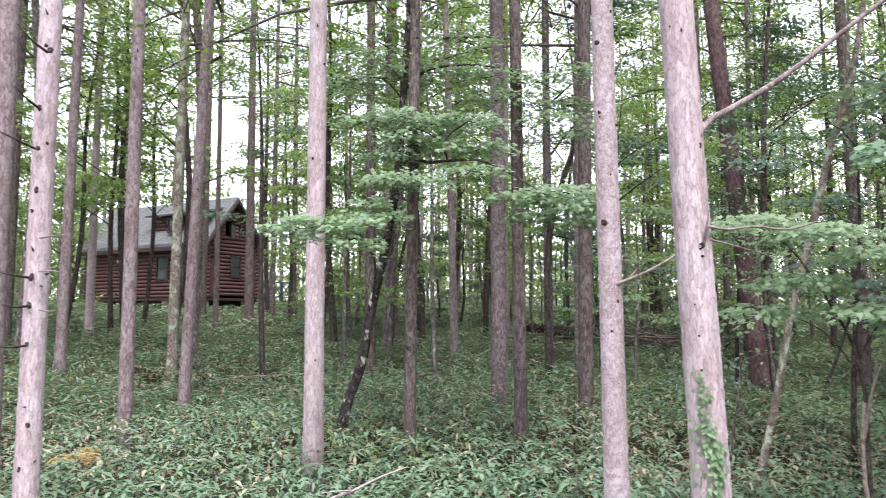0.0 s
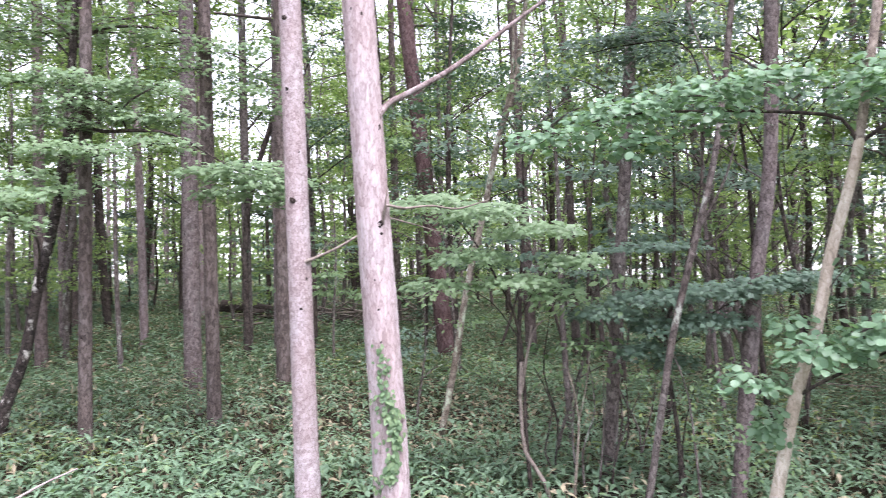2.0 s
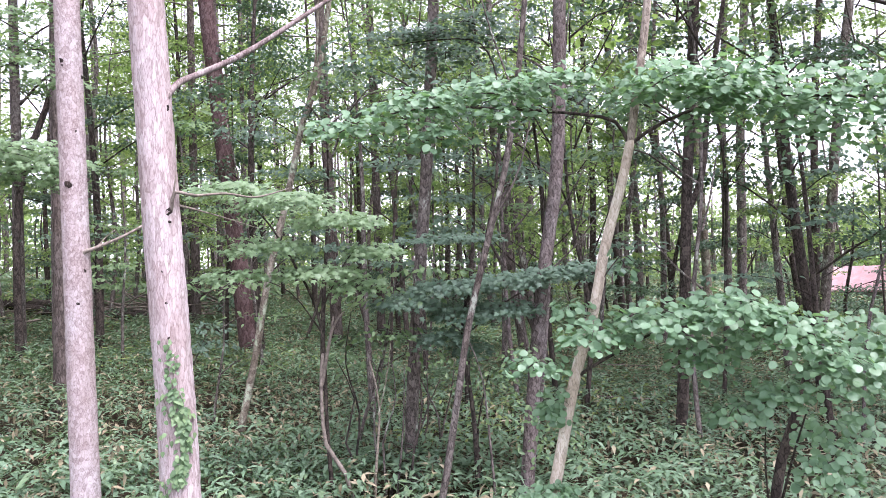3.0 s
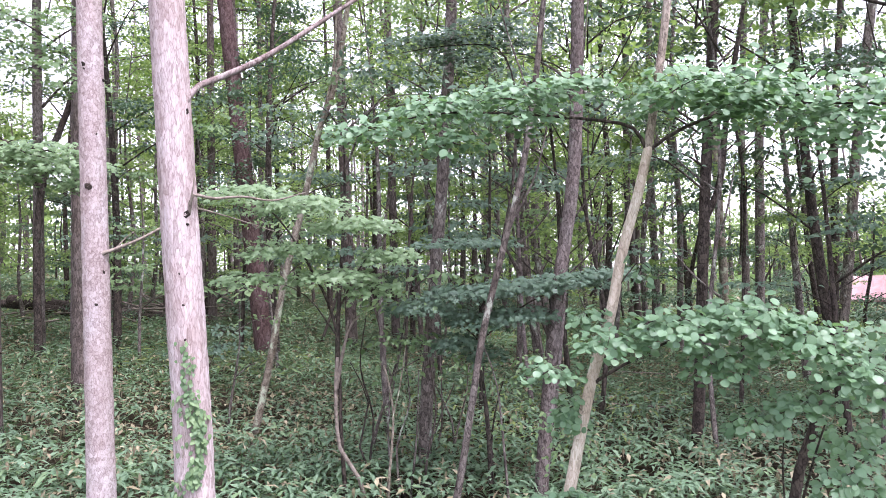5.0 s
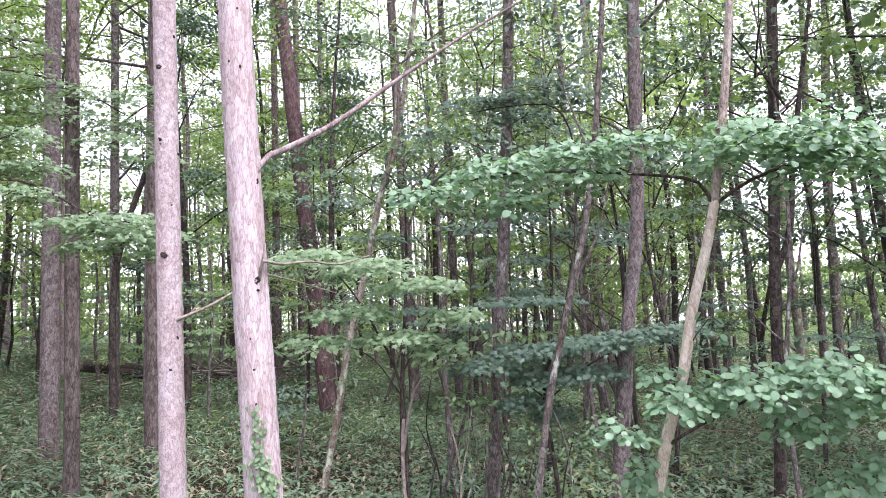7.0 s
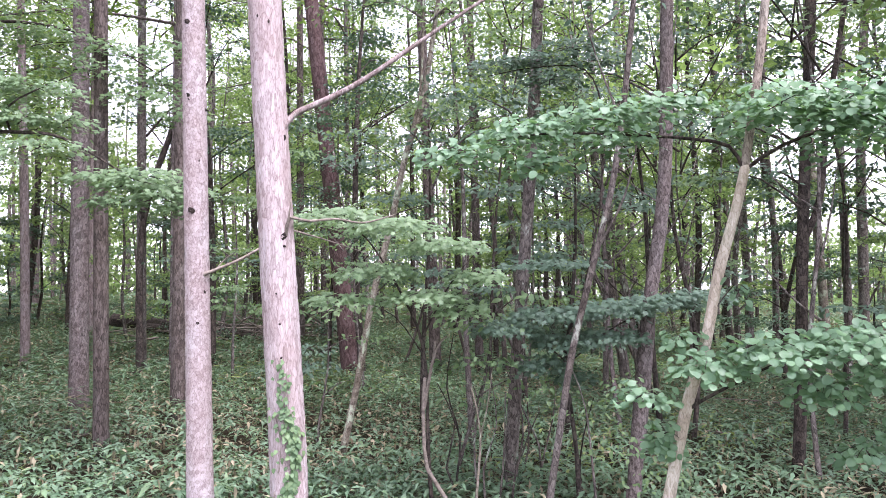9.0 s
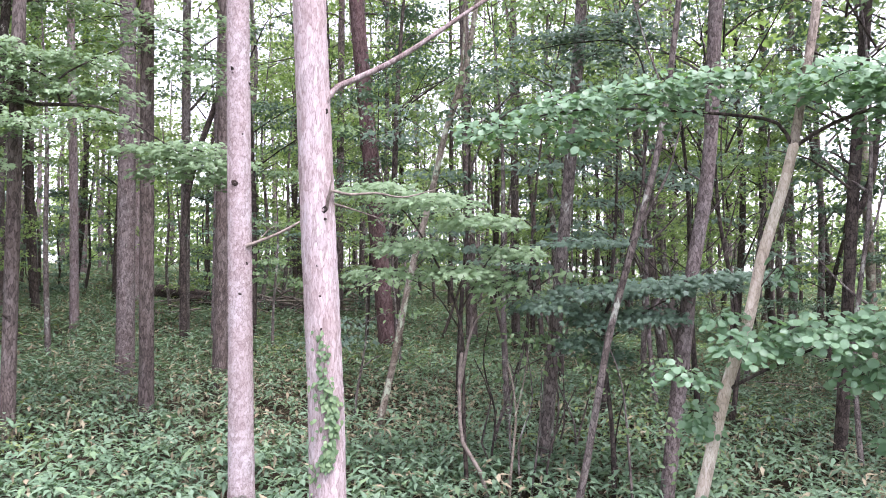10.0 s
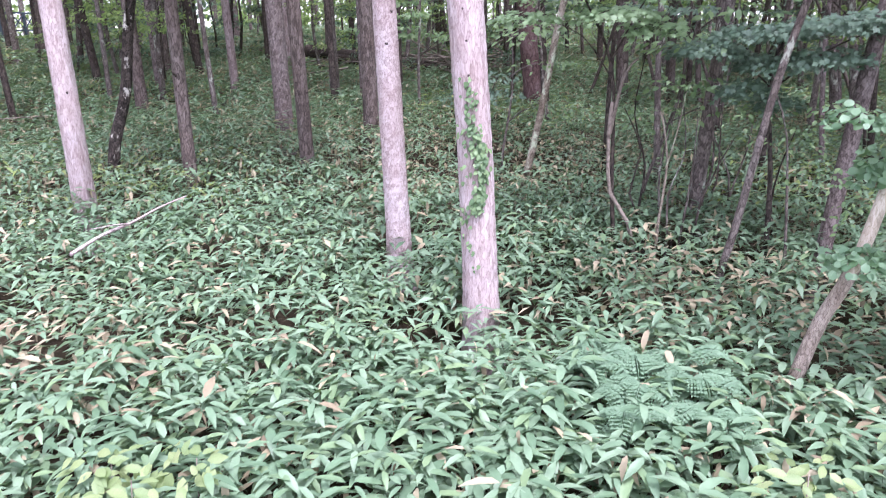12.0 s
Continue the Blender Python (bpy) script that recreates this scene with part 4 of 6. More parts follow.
dead_limb(THICK, [(-0.10, 4.19, 3.32), (-0.071, 4.22, 3.421), (-0.008, 4.3, 3.514), (0.073, 4.35, 3.568), (0.282, 4.5, 3.712), (0.512, 4.65, 3.897), (0.933, 4.85, 4.249), (1.453, 5.05, 4.656), (1.848, 5.2, 4.944), (2.155, 5.3, 5.158)], [0.020, 0.018, 0.016, 0.014, 0.012, 0.009, 0.005], "long bare dead branch", BARK_SHADED)
dead_limb(THICK, [(-0.07, 4.20, 2.79), (-0.048, 4.14, 2.884), (0.057, 4.35, 2.891), (0.225, 4.5, 2.919), (0.41, 4.7, 2.918), (0.635, 4.9, 2.994)], [0.010, 0.009, 0.007, 0.006, 0.003])
dead_limb(THICK, [(-0.052, 4.2, 2.828), (0.155, 4.5, 2.795), (0.43, 4.8, 2.73)], [0.007, 0.004, 0.002])
dead_limb(THICK, [(-0.07, 4.18, 2.78), (-0.055, 4.13, 2.87), (-0.035, 4.12, 3.0)], [0.010, 0.006, 0.002])
dead_limb(THIN, [(-0.65, 5.30, 2.625), (-0.626, 5.29, 2.64), (-0.533, 5.35, 2.681), (-0.406, 5.4, 2.741), (-0.2, 5.5, 2.87)], [0.016, 0.012, 0.010, 0.008])
dead_limb(THIN, [(-0.57, 5.33, 2.665), (-0.51, 5.36, 2.74), (-0.46, 5.38, 2.78)], [0.005, 0.003, 0.002])
# dry twigs of the edge larch: dark ones rising, pale snapped ones level
for pts_, rad_, dry in (([(-4.72, 4.12, 4.40), (-4.72, 3.98, 4.44), (-4.785, 3.9, 4.55)], [0.011, 0.008, 0.004], False), ([(-4.76, 4.12, 3.96), (-4.74, 3.98, 4.0), (-4.76, 3.88, 4.07)], [0.010, 0.007, 0.003], False),
                         ([(-4.79, 4.12, 3.66), (-4.79, 3.95, 3.69), (-4.84, 3.75, 3.76)], [0.008, 0.005, 0.002], False), ([(-4.79, 4.12, 2.69), (-4.80, 4.0, 2.70), (-4.86, 3.92, 2.72)], [0.010, 0.007, 0.003], False),
                         ([(-4.79, 4.12, 2.48), (-4.80, 4.0, 2.47), (-4.84, 3.94, 2.49)], [0.010, 0.007, 0.003], False), ([(-4.79, 4.12, 2.19), (-4.82, 4.0, 2.18), (-4.90, 3.94, 2.20)], [0.009, 0.006, 0.003], False),
                         ([(-4.72, 4.14, 2.985), (-4.55, 4.06, 2.982), (-4.318, 4.0, 2.984)], [0.008, 0.006, 0.004], True), ([(-4.72, 4.14, 2.735), (-4.5, 4.06, 2.73), (-4.38, 4.0, 2.72)], [0.007, 0.006, 0.004], True), ([(-4.70, 4.14, 2.45), (-4.52, 4.08, 2.44), (-4.42, 4.05, 2.46)], [0.006, 0.005, 0.003], True)):
    dead_limb(EDGE, pts_, rad_, "", TWIG if dry else STUB)


def knot(owner, x, y, z, size):
    """A branch scar: a lumpy dark rim round a broken core, facing the path."""
    n, rings = 12, ((0.95, -0.25), (0.85, 0.14), (0.6, 0.34), (0.38, 0.24))
    vs, fs = [], []
    for q, (r_, up) in enumerate(rings):
        for k in range(n):
            a = 6.2832 * k / n
            w = 1 + 0.2 * math.sin(2 * a + z * 9) + 0.14 * math.sin(5 * a + x * 40)
            vs.append((size * r_ * w * math.cos(a), -size * up, size * r_ * w * 1.15 * math.sin(a)))
    for q in range(3):
        for k in range(n):
            a, b = q * n + k, q * n + (k + 1) % n
            fs.append((a, b, b + n, a + n))
    vs += [(0, -size * 0.2, 0), (size * 0.1, -size * 0.6, size * 0.2)]
    for k in range(n):
        tip = len(vs) - 1 if k % 3 == 0 else len(vs) - 2
        fs.append((3 * n + k, 3 * n + (k + 1) % n, tip, tip))
    me = mesh_np("knot", vs, fs, STUB, smooth=True)
    q = part("knot", me, STUB, owner, "dark round knot in the bark")
    q.location = local(owner, (x, y, z))


for kx, kz, ks in ((-0.748, 4.403, 0.019), (-0.722, 3.073, 0.024), (-0.640, 2.511, 0.010), (-0.683, 2.30, 0.011), (-0.65, 4.639, 0.010), (-0.707, 1.877, 0.006), (-0.73, 1.64, 0.009), (-0.74, 3.85, 0.007), (-0.67, 3.42, 0.007)):
    ax = -0.672 - 0.011 * (kz - 0.45)
    knot(THIN, kx, 5.35 - math.sqrt(max(0.0, 0.081 ** 2 - (kx - ax) ** 2)) - 0.002, kz, ks)
for kx, kz, ks in ((-0.085, 2.785, 0.022), (-0.212, 4.032, 0.007), (-0.151, 4.001, 0.008), (-0.107, 2.303, 0.007), (-0.124, 2.47, 0.005), (-0.161, 4.345, 0.006), (-0.10, 2.12, 0.007), (-0.075, 3.345, 0.015)):
    ax = -0.05 - 0.034 * (kz - 0.4)
    knot(THICK, kx, 4.25 - math.sqrt(max(0.0, 0.096 ** 2 - (kx - ax) ** 2)) - 0.002, kz, ks)
for kx, kz, ks in ((-4.73, 3.344, 0.022), (-4.735, 2.694, 0.024), (-4.745, 2.487, 0.022), (-4.75, 2.2, 0.018), (-4.66, 4.408, 0.026), (-4.735, 3.66, 0.02), (-4.74, 3.97, 0.022), (-4.70, 1.62, 0.02), (-4.76, 1.3, 0.02)):
    knot(EDGE, kx - 0.02, 4.105, kz, ks)


# ivy climbing the thick larch
def climbing_ivy():
    ob = thing("ivy", -0.04, 4.16, "green ivy climbing the foot of a larch trunk", "ivy")
    gi = np.random.default_rng(31)
    z0 = gz(-0.05, 4.25)
    P, T, N, S = [], [], [], []
    # strands: sideways place at the foot, bend, lowest and highest leaf, number of leaves, leaf size
    for s0, s1, h0, h1, count_, size in ((0.22, 0.25, 0.98, 1.50, 110, 0.038), (-0.02, 0.5, 1.0, 1.42, 90, 0.040), (-0.22, 0.3, 1.42, 1.76, 30, 0.034), (0.28, -0.1, 1.40, 1.69, 26, 0.032), (-0.6, 0.1, 0.62, 1.05, 24, 0.033), (-0.5, 0.2, 1.15, 1.5, 14, 0.032)):
        for i in range(int(count_ * 1.2)):
            h = h0 + (h1 - h0) * gi.uniform(0, 1)
            q = (h - h0) / (h1 - h0)
            off = np.clip(s0 + s1 * q * (1 - q) * 2 + 0.14 * math.sin(h * 11) + gi.normal(0, 0.15), -0.9, 0.92)
            a = -math.pi / 2 + math.asin(off)
            d = np.array([math.cos(a), math.sin(a), 0])
            P.append(np.array([-0.037 - 0.034 * h, 4.25, z0 + h]) + d * (0.104 + gi.uniform(0, 0.016)))
            N.append(unit((d + gi.normal(0, 0.28, 3) + np.array([0, -0.2, 0.55]))[None])[0])
            T.append(np.array([gi.normal(0, 0.5), -0.2, -1]))
            S.append(gi.uniform(0.55, 1.0) * size)
        line = [(-0.037 - 0.034 * h + 0.1 * np.clip(s0 + s1 * q * (1 - q) * 2 + 0.14 * math.sin(h * 11), -0.9, 0.9), 4.25 - 0.102 * math.sqrt(1 - min(0.8, (s0 + s1 * q * (1 - q) * 2) ** 2)), z0 + h) for q in np.linspace(0, 1, 9) for h in (h0 + (h1 - h0) * q,)]
        v, f = tube(local(ob, line), [0.004, 0.002], sides=5, step=0.08)
        part("vine", mesh_np("vine", v, f, TWIG, smooth=True), TWIG, ob)
    leaf_parts(ob, np.array(P), unit(np.array(T)), np.array(N), np.array(S), IVY, LEAF_IVY)


climbing_ivy()


# ---- young maples with flat sprays between the trunks ----
gm = np.random.default_rng(77)
for i, (az, r, hh, dark) in enumerate(((-9, 9.0, 4.5, 1), (-13, 8.0, 5.2, 0), (-17, 10.5, 5.0, 1), (-20, 8.4, 4.2, 1), (-23, 11.5, 6.0, 0), (-27, 9.6, 5.0, 1), (-30, 12.0, 5.5, 0), (-46, 8.5, 5.0, 1), (-5, 11.0, 4.0, 0), (-2, 13.0, 5.5, 1), (5, 11.8, 3.4, 0), (9, 14.5, 6.0, 0), (20, 12.5, 6.5, 0), (27, 15.0, 7.0, 0), (33, 13.0, 7.5, 1), (-11, 6.9, 2.0, 0), (-1, 8.2, 1.9, 0), (3, 9.4, 1.2, 1))):
    x, y = -r * math.sin(radians(az)), r * math.cos(radians(az))
    z0 = gz(x, y)
    q = gm.normal(0, 0.35, 2)
    bark, mat = (BARK_DARK, LEAF_SHADED) if dark else (BARK_GREY, LEAF_MAPLE)
    cl, lm = [], []
    for k in range(11 if hh > 3 else 6):
        s_ = gm.uniform(0.38 if hh > 3 else 0.5, 1.0)
        a, d = gm.uniform(0, 6.28), gm.uniform(0.2, 1.1) * (1.25 - 0.5 * s_) * min(1.0, hh / 4)
        c = (x + q[0] * s_ + d * math.cos(a), y + q[1] * s_ + d * math.sin(a), z0 + hh * s_)
        cl.append((*c, gm.uniform(0.3, 0.55), gm.uniform(0.3, 0.55), gm.uniform(0.03, 0.06), int(gm.uniform(70, 130) * (1.0 if hh > 3 else 0.32))))
        if k < 6:
            lm.append(([(x + q[0] * s_, y + q[1] * s_, z0 + hh * s_ - 0.35 * d), (x + q[0] * s_ + 0.5 * d * math.cos(a), y + q[1] * s_ + 0.5 * d * math.sin(a), z0 + hh * s_ - 0.08 * d), c], [0.008, 0.003]))
    ob = stem_tree("young_maple", [(x, y, z0), (x + q[0] * 0.3, y + q[1] * 0.3, z0 + hh * 0.3), (x + q[0] * 0.6 + 0.06, y + q[1] * 0.6, z0 + hh * 0.62), (x + q[0], y + q[1], z0 + hh)], [0.008 + 0.006 * hh, 0.005 + 0.004 * hh, 0.004], bark, "young maple with flat green sprays toned dark for shade" if dark else "young maple with flat light green sprays", "tree", "young maples", sides=6, limbs=lm, step=0.3)
    P, T, N, S = spray_leaves(cl, 0.078, (-0.05, -0.4, 0.8), 0.3, gm)
    v, f = blades(local(ob, P), T, N, S, OVAL)
    tagged(part("crown", mesh_np("crown", v, f, mat), mat, ob), kind="stuff")


# ---- woodland fill: understorey trees with layered crowns ----
def understorey(seed, height, low, wide, leaf, nspray, per, material, bark, joined=False):
    """Prototype of a broadleaved tree standing at the origin; returns its part meshes."""
    g = np.random.default_rng(seed)
    top = np.array([g.normal(0, 0.4), g.normal(0, 0.4), height])
    pts = [np.zeros(3), top * 0.3 + g.normal(0, 0.10, 3), top * 0.62 + g.normal(0, 0.18, 3), top]
    r = 0.03 + 0.005 * height * g.uniform(0.7, 1.0)
    stem = tube(pts, [r, r * 0.8, r * 0.5, 0.008], sides=7, step=0.5, flare=0.2)
    line = smooth_line(pts, 0.1)
    limbs, leaves, ways = [], [], []
    many = max(7, nspray // 4)
    for i in range(many):
        z = low + (height - low) * (i + g.uniform(0, 1)) / many
        a, q = g.uniform(0, 6.28), wide * math.sqrt(g.uniform(0.15, 1)) * (1 - 0.55 * max(0, (z - low) / (height - low) - 0.45))
        c = line[np.argmin(abs(line[:, 2] - z))] * np.array([1, 1, 0]) + np.array([q * math.cos(a), q * math.sin(a), z])
        k = line[np.argmin(abs(line[:, 2] - (z - 0.45 * q)))]
        way = [k, (k + c) / 2 + np.array([0, 0, 0.08 * q]), c]
        ways.append((smooth_line(way, 0.08), q, a))
        fork = (k + 2 * c) / 3 + np.array([0, 0, 0.04 * q])
        side = fork + np.array([0.45 * q * math.cos(a + 0.8), 0.45 * q * math.sin(a + 0.8), 0.05 * q])
        limbs.append([tube(way, [r * 0.24, 0.004], sides=4, step=0.5), tube([fork, (fork + side) / 2 + np.array([0, 0, 0.03]), side], [r * 0.14, 0.003], sides=4, step=0.5)])
    for i in range(nspray):
        way, q, a = ways[i % many]
        c = way[int(len(way) * g.uniform(0.35, 0.999))] + g.normal(0, (0.16 * q + 0.08, 0.16 * q + 0.08, 0.03))
        n = int(per * g.uniform(0.5, 1.5))
        P, T, N, S = spray_leaves([(c[0], c[1], c[2], g.uniform(0.25, 0.6), g.uniform(0.25, 0.6), g.uniform(0.03, 0.08), n)], leaf, (0, -0.15, 0.85), 0.42, g)
        leaves.append(blades(P, T, N, S, CHIP))
    crown = mesh_np("crown", *stack(leaves), material)
    if joined:
        return join_tubes("trunk", [stem] + [q for l_ in limbs for q in l_], bark), [], crown
    return join_tubes("trunk", [stem], bark), [join_tubes("limb", l_, bark) for l_ in limbs], crown


PROTO = [understorey(100 + i, h, lo, w, lf, ns, pr, mt, bk) for i, (h, lo, w, lf, ns, pr, mt, bk) in enumerate((
    (7.5, 2.4, 1.9, 0.072, 50, 118, LEAF_WOOD, BARK_GREY), (9.0, 2.8, 2.2, 0.075, 56, 118, LEAF_WOOD, BARK_DARK), (6.0, 1.7, 1.6, 0.068, 42, 118, LEAF_WOOD, BARK_GREY),
    (10.5, 3.8, 2.4, 0.08, 60, 118, LEAF_WOOD, BARK_GREY), (5.0, 1.2, 1.5, 0.065, 38, 118, LEAF_SHADED, BARK_DARK), (8.0, 2.2, 2.0, 0.072, 52, 118, LEAF_SHADED, BARK_DARK), (16.0, 6.0, 3.2, 0.085, 80, 100, LEAF_WOOD, BARK_GREY)))]
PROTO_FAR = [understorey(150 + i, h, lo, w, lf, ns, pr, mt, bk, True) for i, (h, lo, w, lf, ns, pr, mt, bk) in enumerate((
    (7.5, 2.0, 1.9, 0.108, 48, 62, LEAF_WOOD, BARK_GREY), (9.5, 2.8, 2.3, 0.11, 54, 62, LEAF_WOOD, BARK_DARK), (6.0, 1.3, 1.7, 0.105, 42, 62, LEAF_WOOD, BARK_GREY), (11.5, 4.2, 2.6, 0.115, 62, 62, LEAF_WOOD, BARK_DARK), (4.5, 0.7, 1.6, 0.10, 36, 62, LEAF_SHADED, BARK_DARK)))]
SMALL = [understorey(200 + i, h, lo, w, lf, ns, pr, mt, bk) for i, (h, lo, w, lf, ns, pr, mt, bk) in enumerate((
    (2.6, 0.7, 0.9, 0.06, 18, 80, LEAF_SHADED, BARK_DARK), (3.4, 0.9, 1.1, 0.062, 22, 80, LEAF_SHADED, BARK_DARK), (1.8, 0.5, 0.8, 0.058, 14, 80, LEAF_WOOD, BARK_GREY)))]
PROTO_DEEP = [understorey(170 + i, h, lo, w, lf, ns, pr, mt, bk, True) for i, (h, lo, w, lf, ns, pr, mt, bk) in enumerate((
    (7.5, 1.6, 2.0, 0.15, 46, 32, LEAF_WOOD, BARK_GREY), (9.5, 2.4, 2.4, 0.155, 52, 32, LEAF_WOOD, BARK_DARK), (6.0, 1.0, 1.8, 0.145, 40, 32, LEAF_WOOD, BARK_GREY), (11.5, 3.8, 2.7, 0.16, 58, 32, LEAF_WOOD, BARK_DARK), (4.5, 0.6, 1.7, 0.14, 34, 32, LEAF_SHADED, BARK_DARK)))]
BROAD = "broadleaved woodland tree with layered green crown"


def plant(proto, x, y, turn, scale, name, label, category, group):
    ob = thing(name, x, y, label, category, group)
    trunk, limbs, crown = proto
    part("trunk", trunk, None, ob)
    for l_ in limbs:
        part("limb", l_, None, ob)
    part("crown", crown, None, ob)
    ob.rotation_euler, ob.scale = (0, 0, turn), (scale,) * 3
    return ob


def polar(az, r):
    """Place at az degrees to the left of straight ahead, r metres off."""
    return -r * math.sin(radians(az)), r * math.cos(radians(az))


def clear_of_cabin(x, y, low):
    az, r = math.degrees(math.atan2(-x, y)), math.hypot(x, y)
    if -36 < x < -19 and 28 < y < 41:
        return False
    return not (low and 31 < az < 47 and r < 41) and not (33 < az < 37.5 and r > 9) and not (9 < az < 13.5 and r > 9) and not (-43 < az < -36 and r > 9.5 and (x * 7.3 + y * 3.1) % 1.0 < 0.85)


g2 = np.random.default_rng(11)
spots = []


def free(x, y, gap):
    if any((x - a) ** 2 + (y - b) ** 2 < gap * gap for a, b in spots):
        return False
    spots.append((x, y))
    return True


def in_clearing(az, r):
    """The open ground by the shed."""
    return -51 < az < -45 and r > 11


count = 0
while count < 118:
    az, r = g2.uniform(-66, 66), math.sqrt(g2.uniform(11.5 ** 2, 46 ** 2))
    x, y = polar(az, r)
    if clear_of_cabin(x, y, True) and free(x, y, 1.9):
        k = int(g2.integers(0, 6)) if r > 15 else int(g2.choice([0, 2, 4, 5]))
        turn, big = g2.uniform(0, 6.28), g2.uniform(0.85, 1.2)
        if not in_clearing(az, r):
            plant(PROTO[k] if r < 17 else (PROTO_FAR if r < 29 else PROTO_DEEP)[k % 5], x, y, turn, big, "woodland_tree", BROAD, "tree", "broadleaved woodland trees")
        count += 1
# denser leaves behind the shrub and the maples
count = 0
while count < 36:
    az, r = g2.uniform(-54, 8), math.sqrt(g2.uniform(10.5 ** 2, 30 ** 2))
    x, y = polar(az, r)
    if clear_of_cabin(x, y, True) and free(x, y, 1.1):
        k = int(g2.integers(0, 4)) if r > 13 else int(g2.choice([0, 2, 5]))
        turn, big = g2.uniform(0, 6.28), g2.uniform(0.9, 1.25)
        if not in_clearing(az, r):
            plant(PROTO[k] if r < 14.5 else PROTO_FAR[k], x, y, turn, big, "woodland_tree", BROAD, "tree", "broadleaved woodland trees")
        count += 1
for az, r, k, big in ((43.3, 24, 3, 1.0), (46.5, 22, 1, 1.15), (39.6, 18, 1, 1.35), (41.2, 27, 3, 1.05), (28.9, 30, 1, 1.2), (27.5, 19, 3, 1.1), (23.5, 17, 1, 1.2), (16.0, 21, 1, 1.2), (18.6, 25, 3, 1.2), (14.6, 29, 1, 1.25), (20.8, 20, 3, 1.1)):
    plant(PROTO_FAR[k], *polar(az, r), az * 1.7, big, "woodland_tree", BROAD, "tree", "broadleaved woodland trees")
# low leafy trees closing the wood at eye level
for k in range(20):
    az, r = g2.uniform(5, 30), g2.uniform(17, 36)
    x, y = polar(az, r)
    if free(x, y, 1.0):
        plant(PROTO_FAR[(4, 2, 4)[k % 3]] if r < 27 else PROTO_DEEP[(4, 2)[k % 2]], x, y, g2.uniform(0, 6.28), g2.uniform(0.75, 1.0), "woodland_tree", BROAD, "tree", "broadleaved woodland trees")
# low leafy trees half hiding the shed
for az, r, big in ((-49.9, 22, 0.62), (-51.2, 25, 0.7)):
    plant(PROTO_FAR[4], *polar(az, r), az, big, "woodland_tree", BROAD, "tree", "broadleaved woodland trees")
# tall trees whose crowns hang above the cabin
count = 0
while count < 21:
    az, r = g2.uniform(29, 52), g2.uniform(15, 60) if count < 13 else g2.uniform(45, 62)
    x, y = polar(az, r)
    if clear_of_cabin(x, y, False) and free(x, y, 1.8):
        tall = r < 43
        turn, big = g2.uniform(0, 6.28), g2.uniform(1.0, 1.15) if r < 24 else g2.uniform(1.2, 1.5)
        # the deck of the cabin stays in view
        if not (30.5 < az < 33 and r < 26):
            plant((PROTO[6] if r < 24 else PROTO_FAR[3]) if tall else PROTO_DEEP[(1, 3, 0)[count % 3]], x, y, turn, big, "woodland_tree", BROAD, "tree", "broadleaved woodland trees")
        count += 1
count = 0
while count < 54:
    az, r = g2.uniform(-60, 27), math.sqrt(g2.uniform(15.5 ** 2, 46 ** 2))
    if count >= 46:
        az, r = g2.uniform(-33, 26), g2.uniform(24, 46)
    if 38 <= count < 46:
        az, r = g2.uniform(48, 60), g2.uniform(16, 40)
    x, y = polar(az, r)
    if az < -8 and g2.uniform(0, 1) < 0.55:
        continue
    if clear_of_cabin(x, y, r < 20) and free(x, y, 1.5):
        # bark tones mixed to put the deep wood's dimness and haze into the trunks
        larch(x, y, tuple(g2.normal(0, 0.014, 2)), g2.uniform(0.06, 0.12), g2.uniform(16, 20), (BARK_UMBER, BARK_SHADED, BARK_GREY)[count % 3], label="tall larch deeper in the wood, bark toned dull for shade", sway=0.05, deep=True)
        count += 1
# unseen trees carrying the wood on to both sides, added to shade the right
for i, (az, r) in enumerate(((-75, 8.6), (-69, 11.2), (-59, 9.4), (-76, 6.3), (-67, 7.9), (-72, 14), (-66, 17), (-82, 15), (-100, 14), (66, 14), (72, 17), (88, 13))):
    x, y = polar(az, r)
    plant(PROTO_DEEP[(3, 1, 3, 0)[i % 4]], x, y, i * 1.3, 1.4 if i < 3 else 1.2, "woodland_tree", BROAD, "tree", "broadleaved woodland trees")
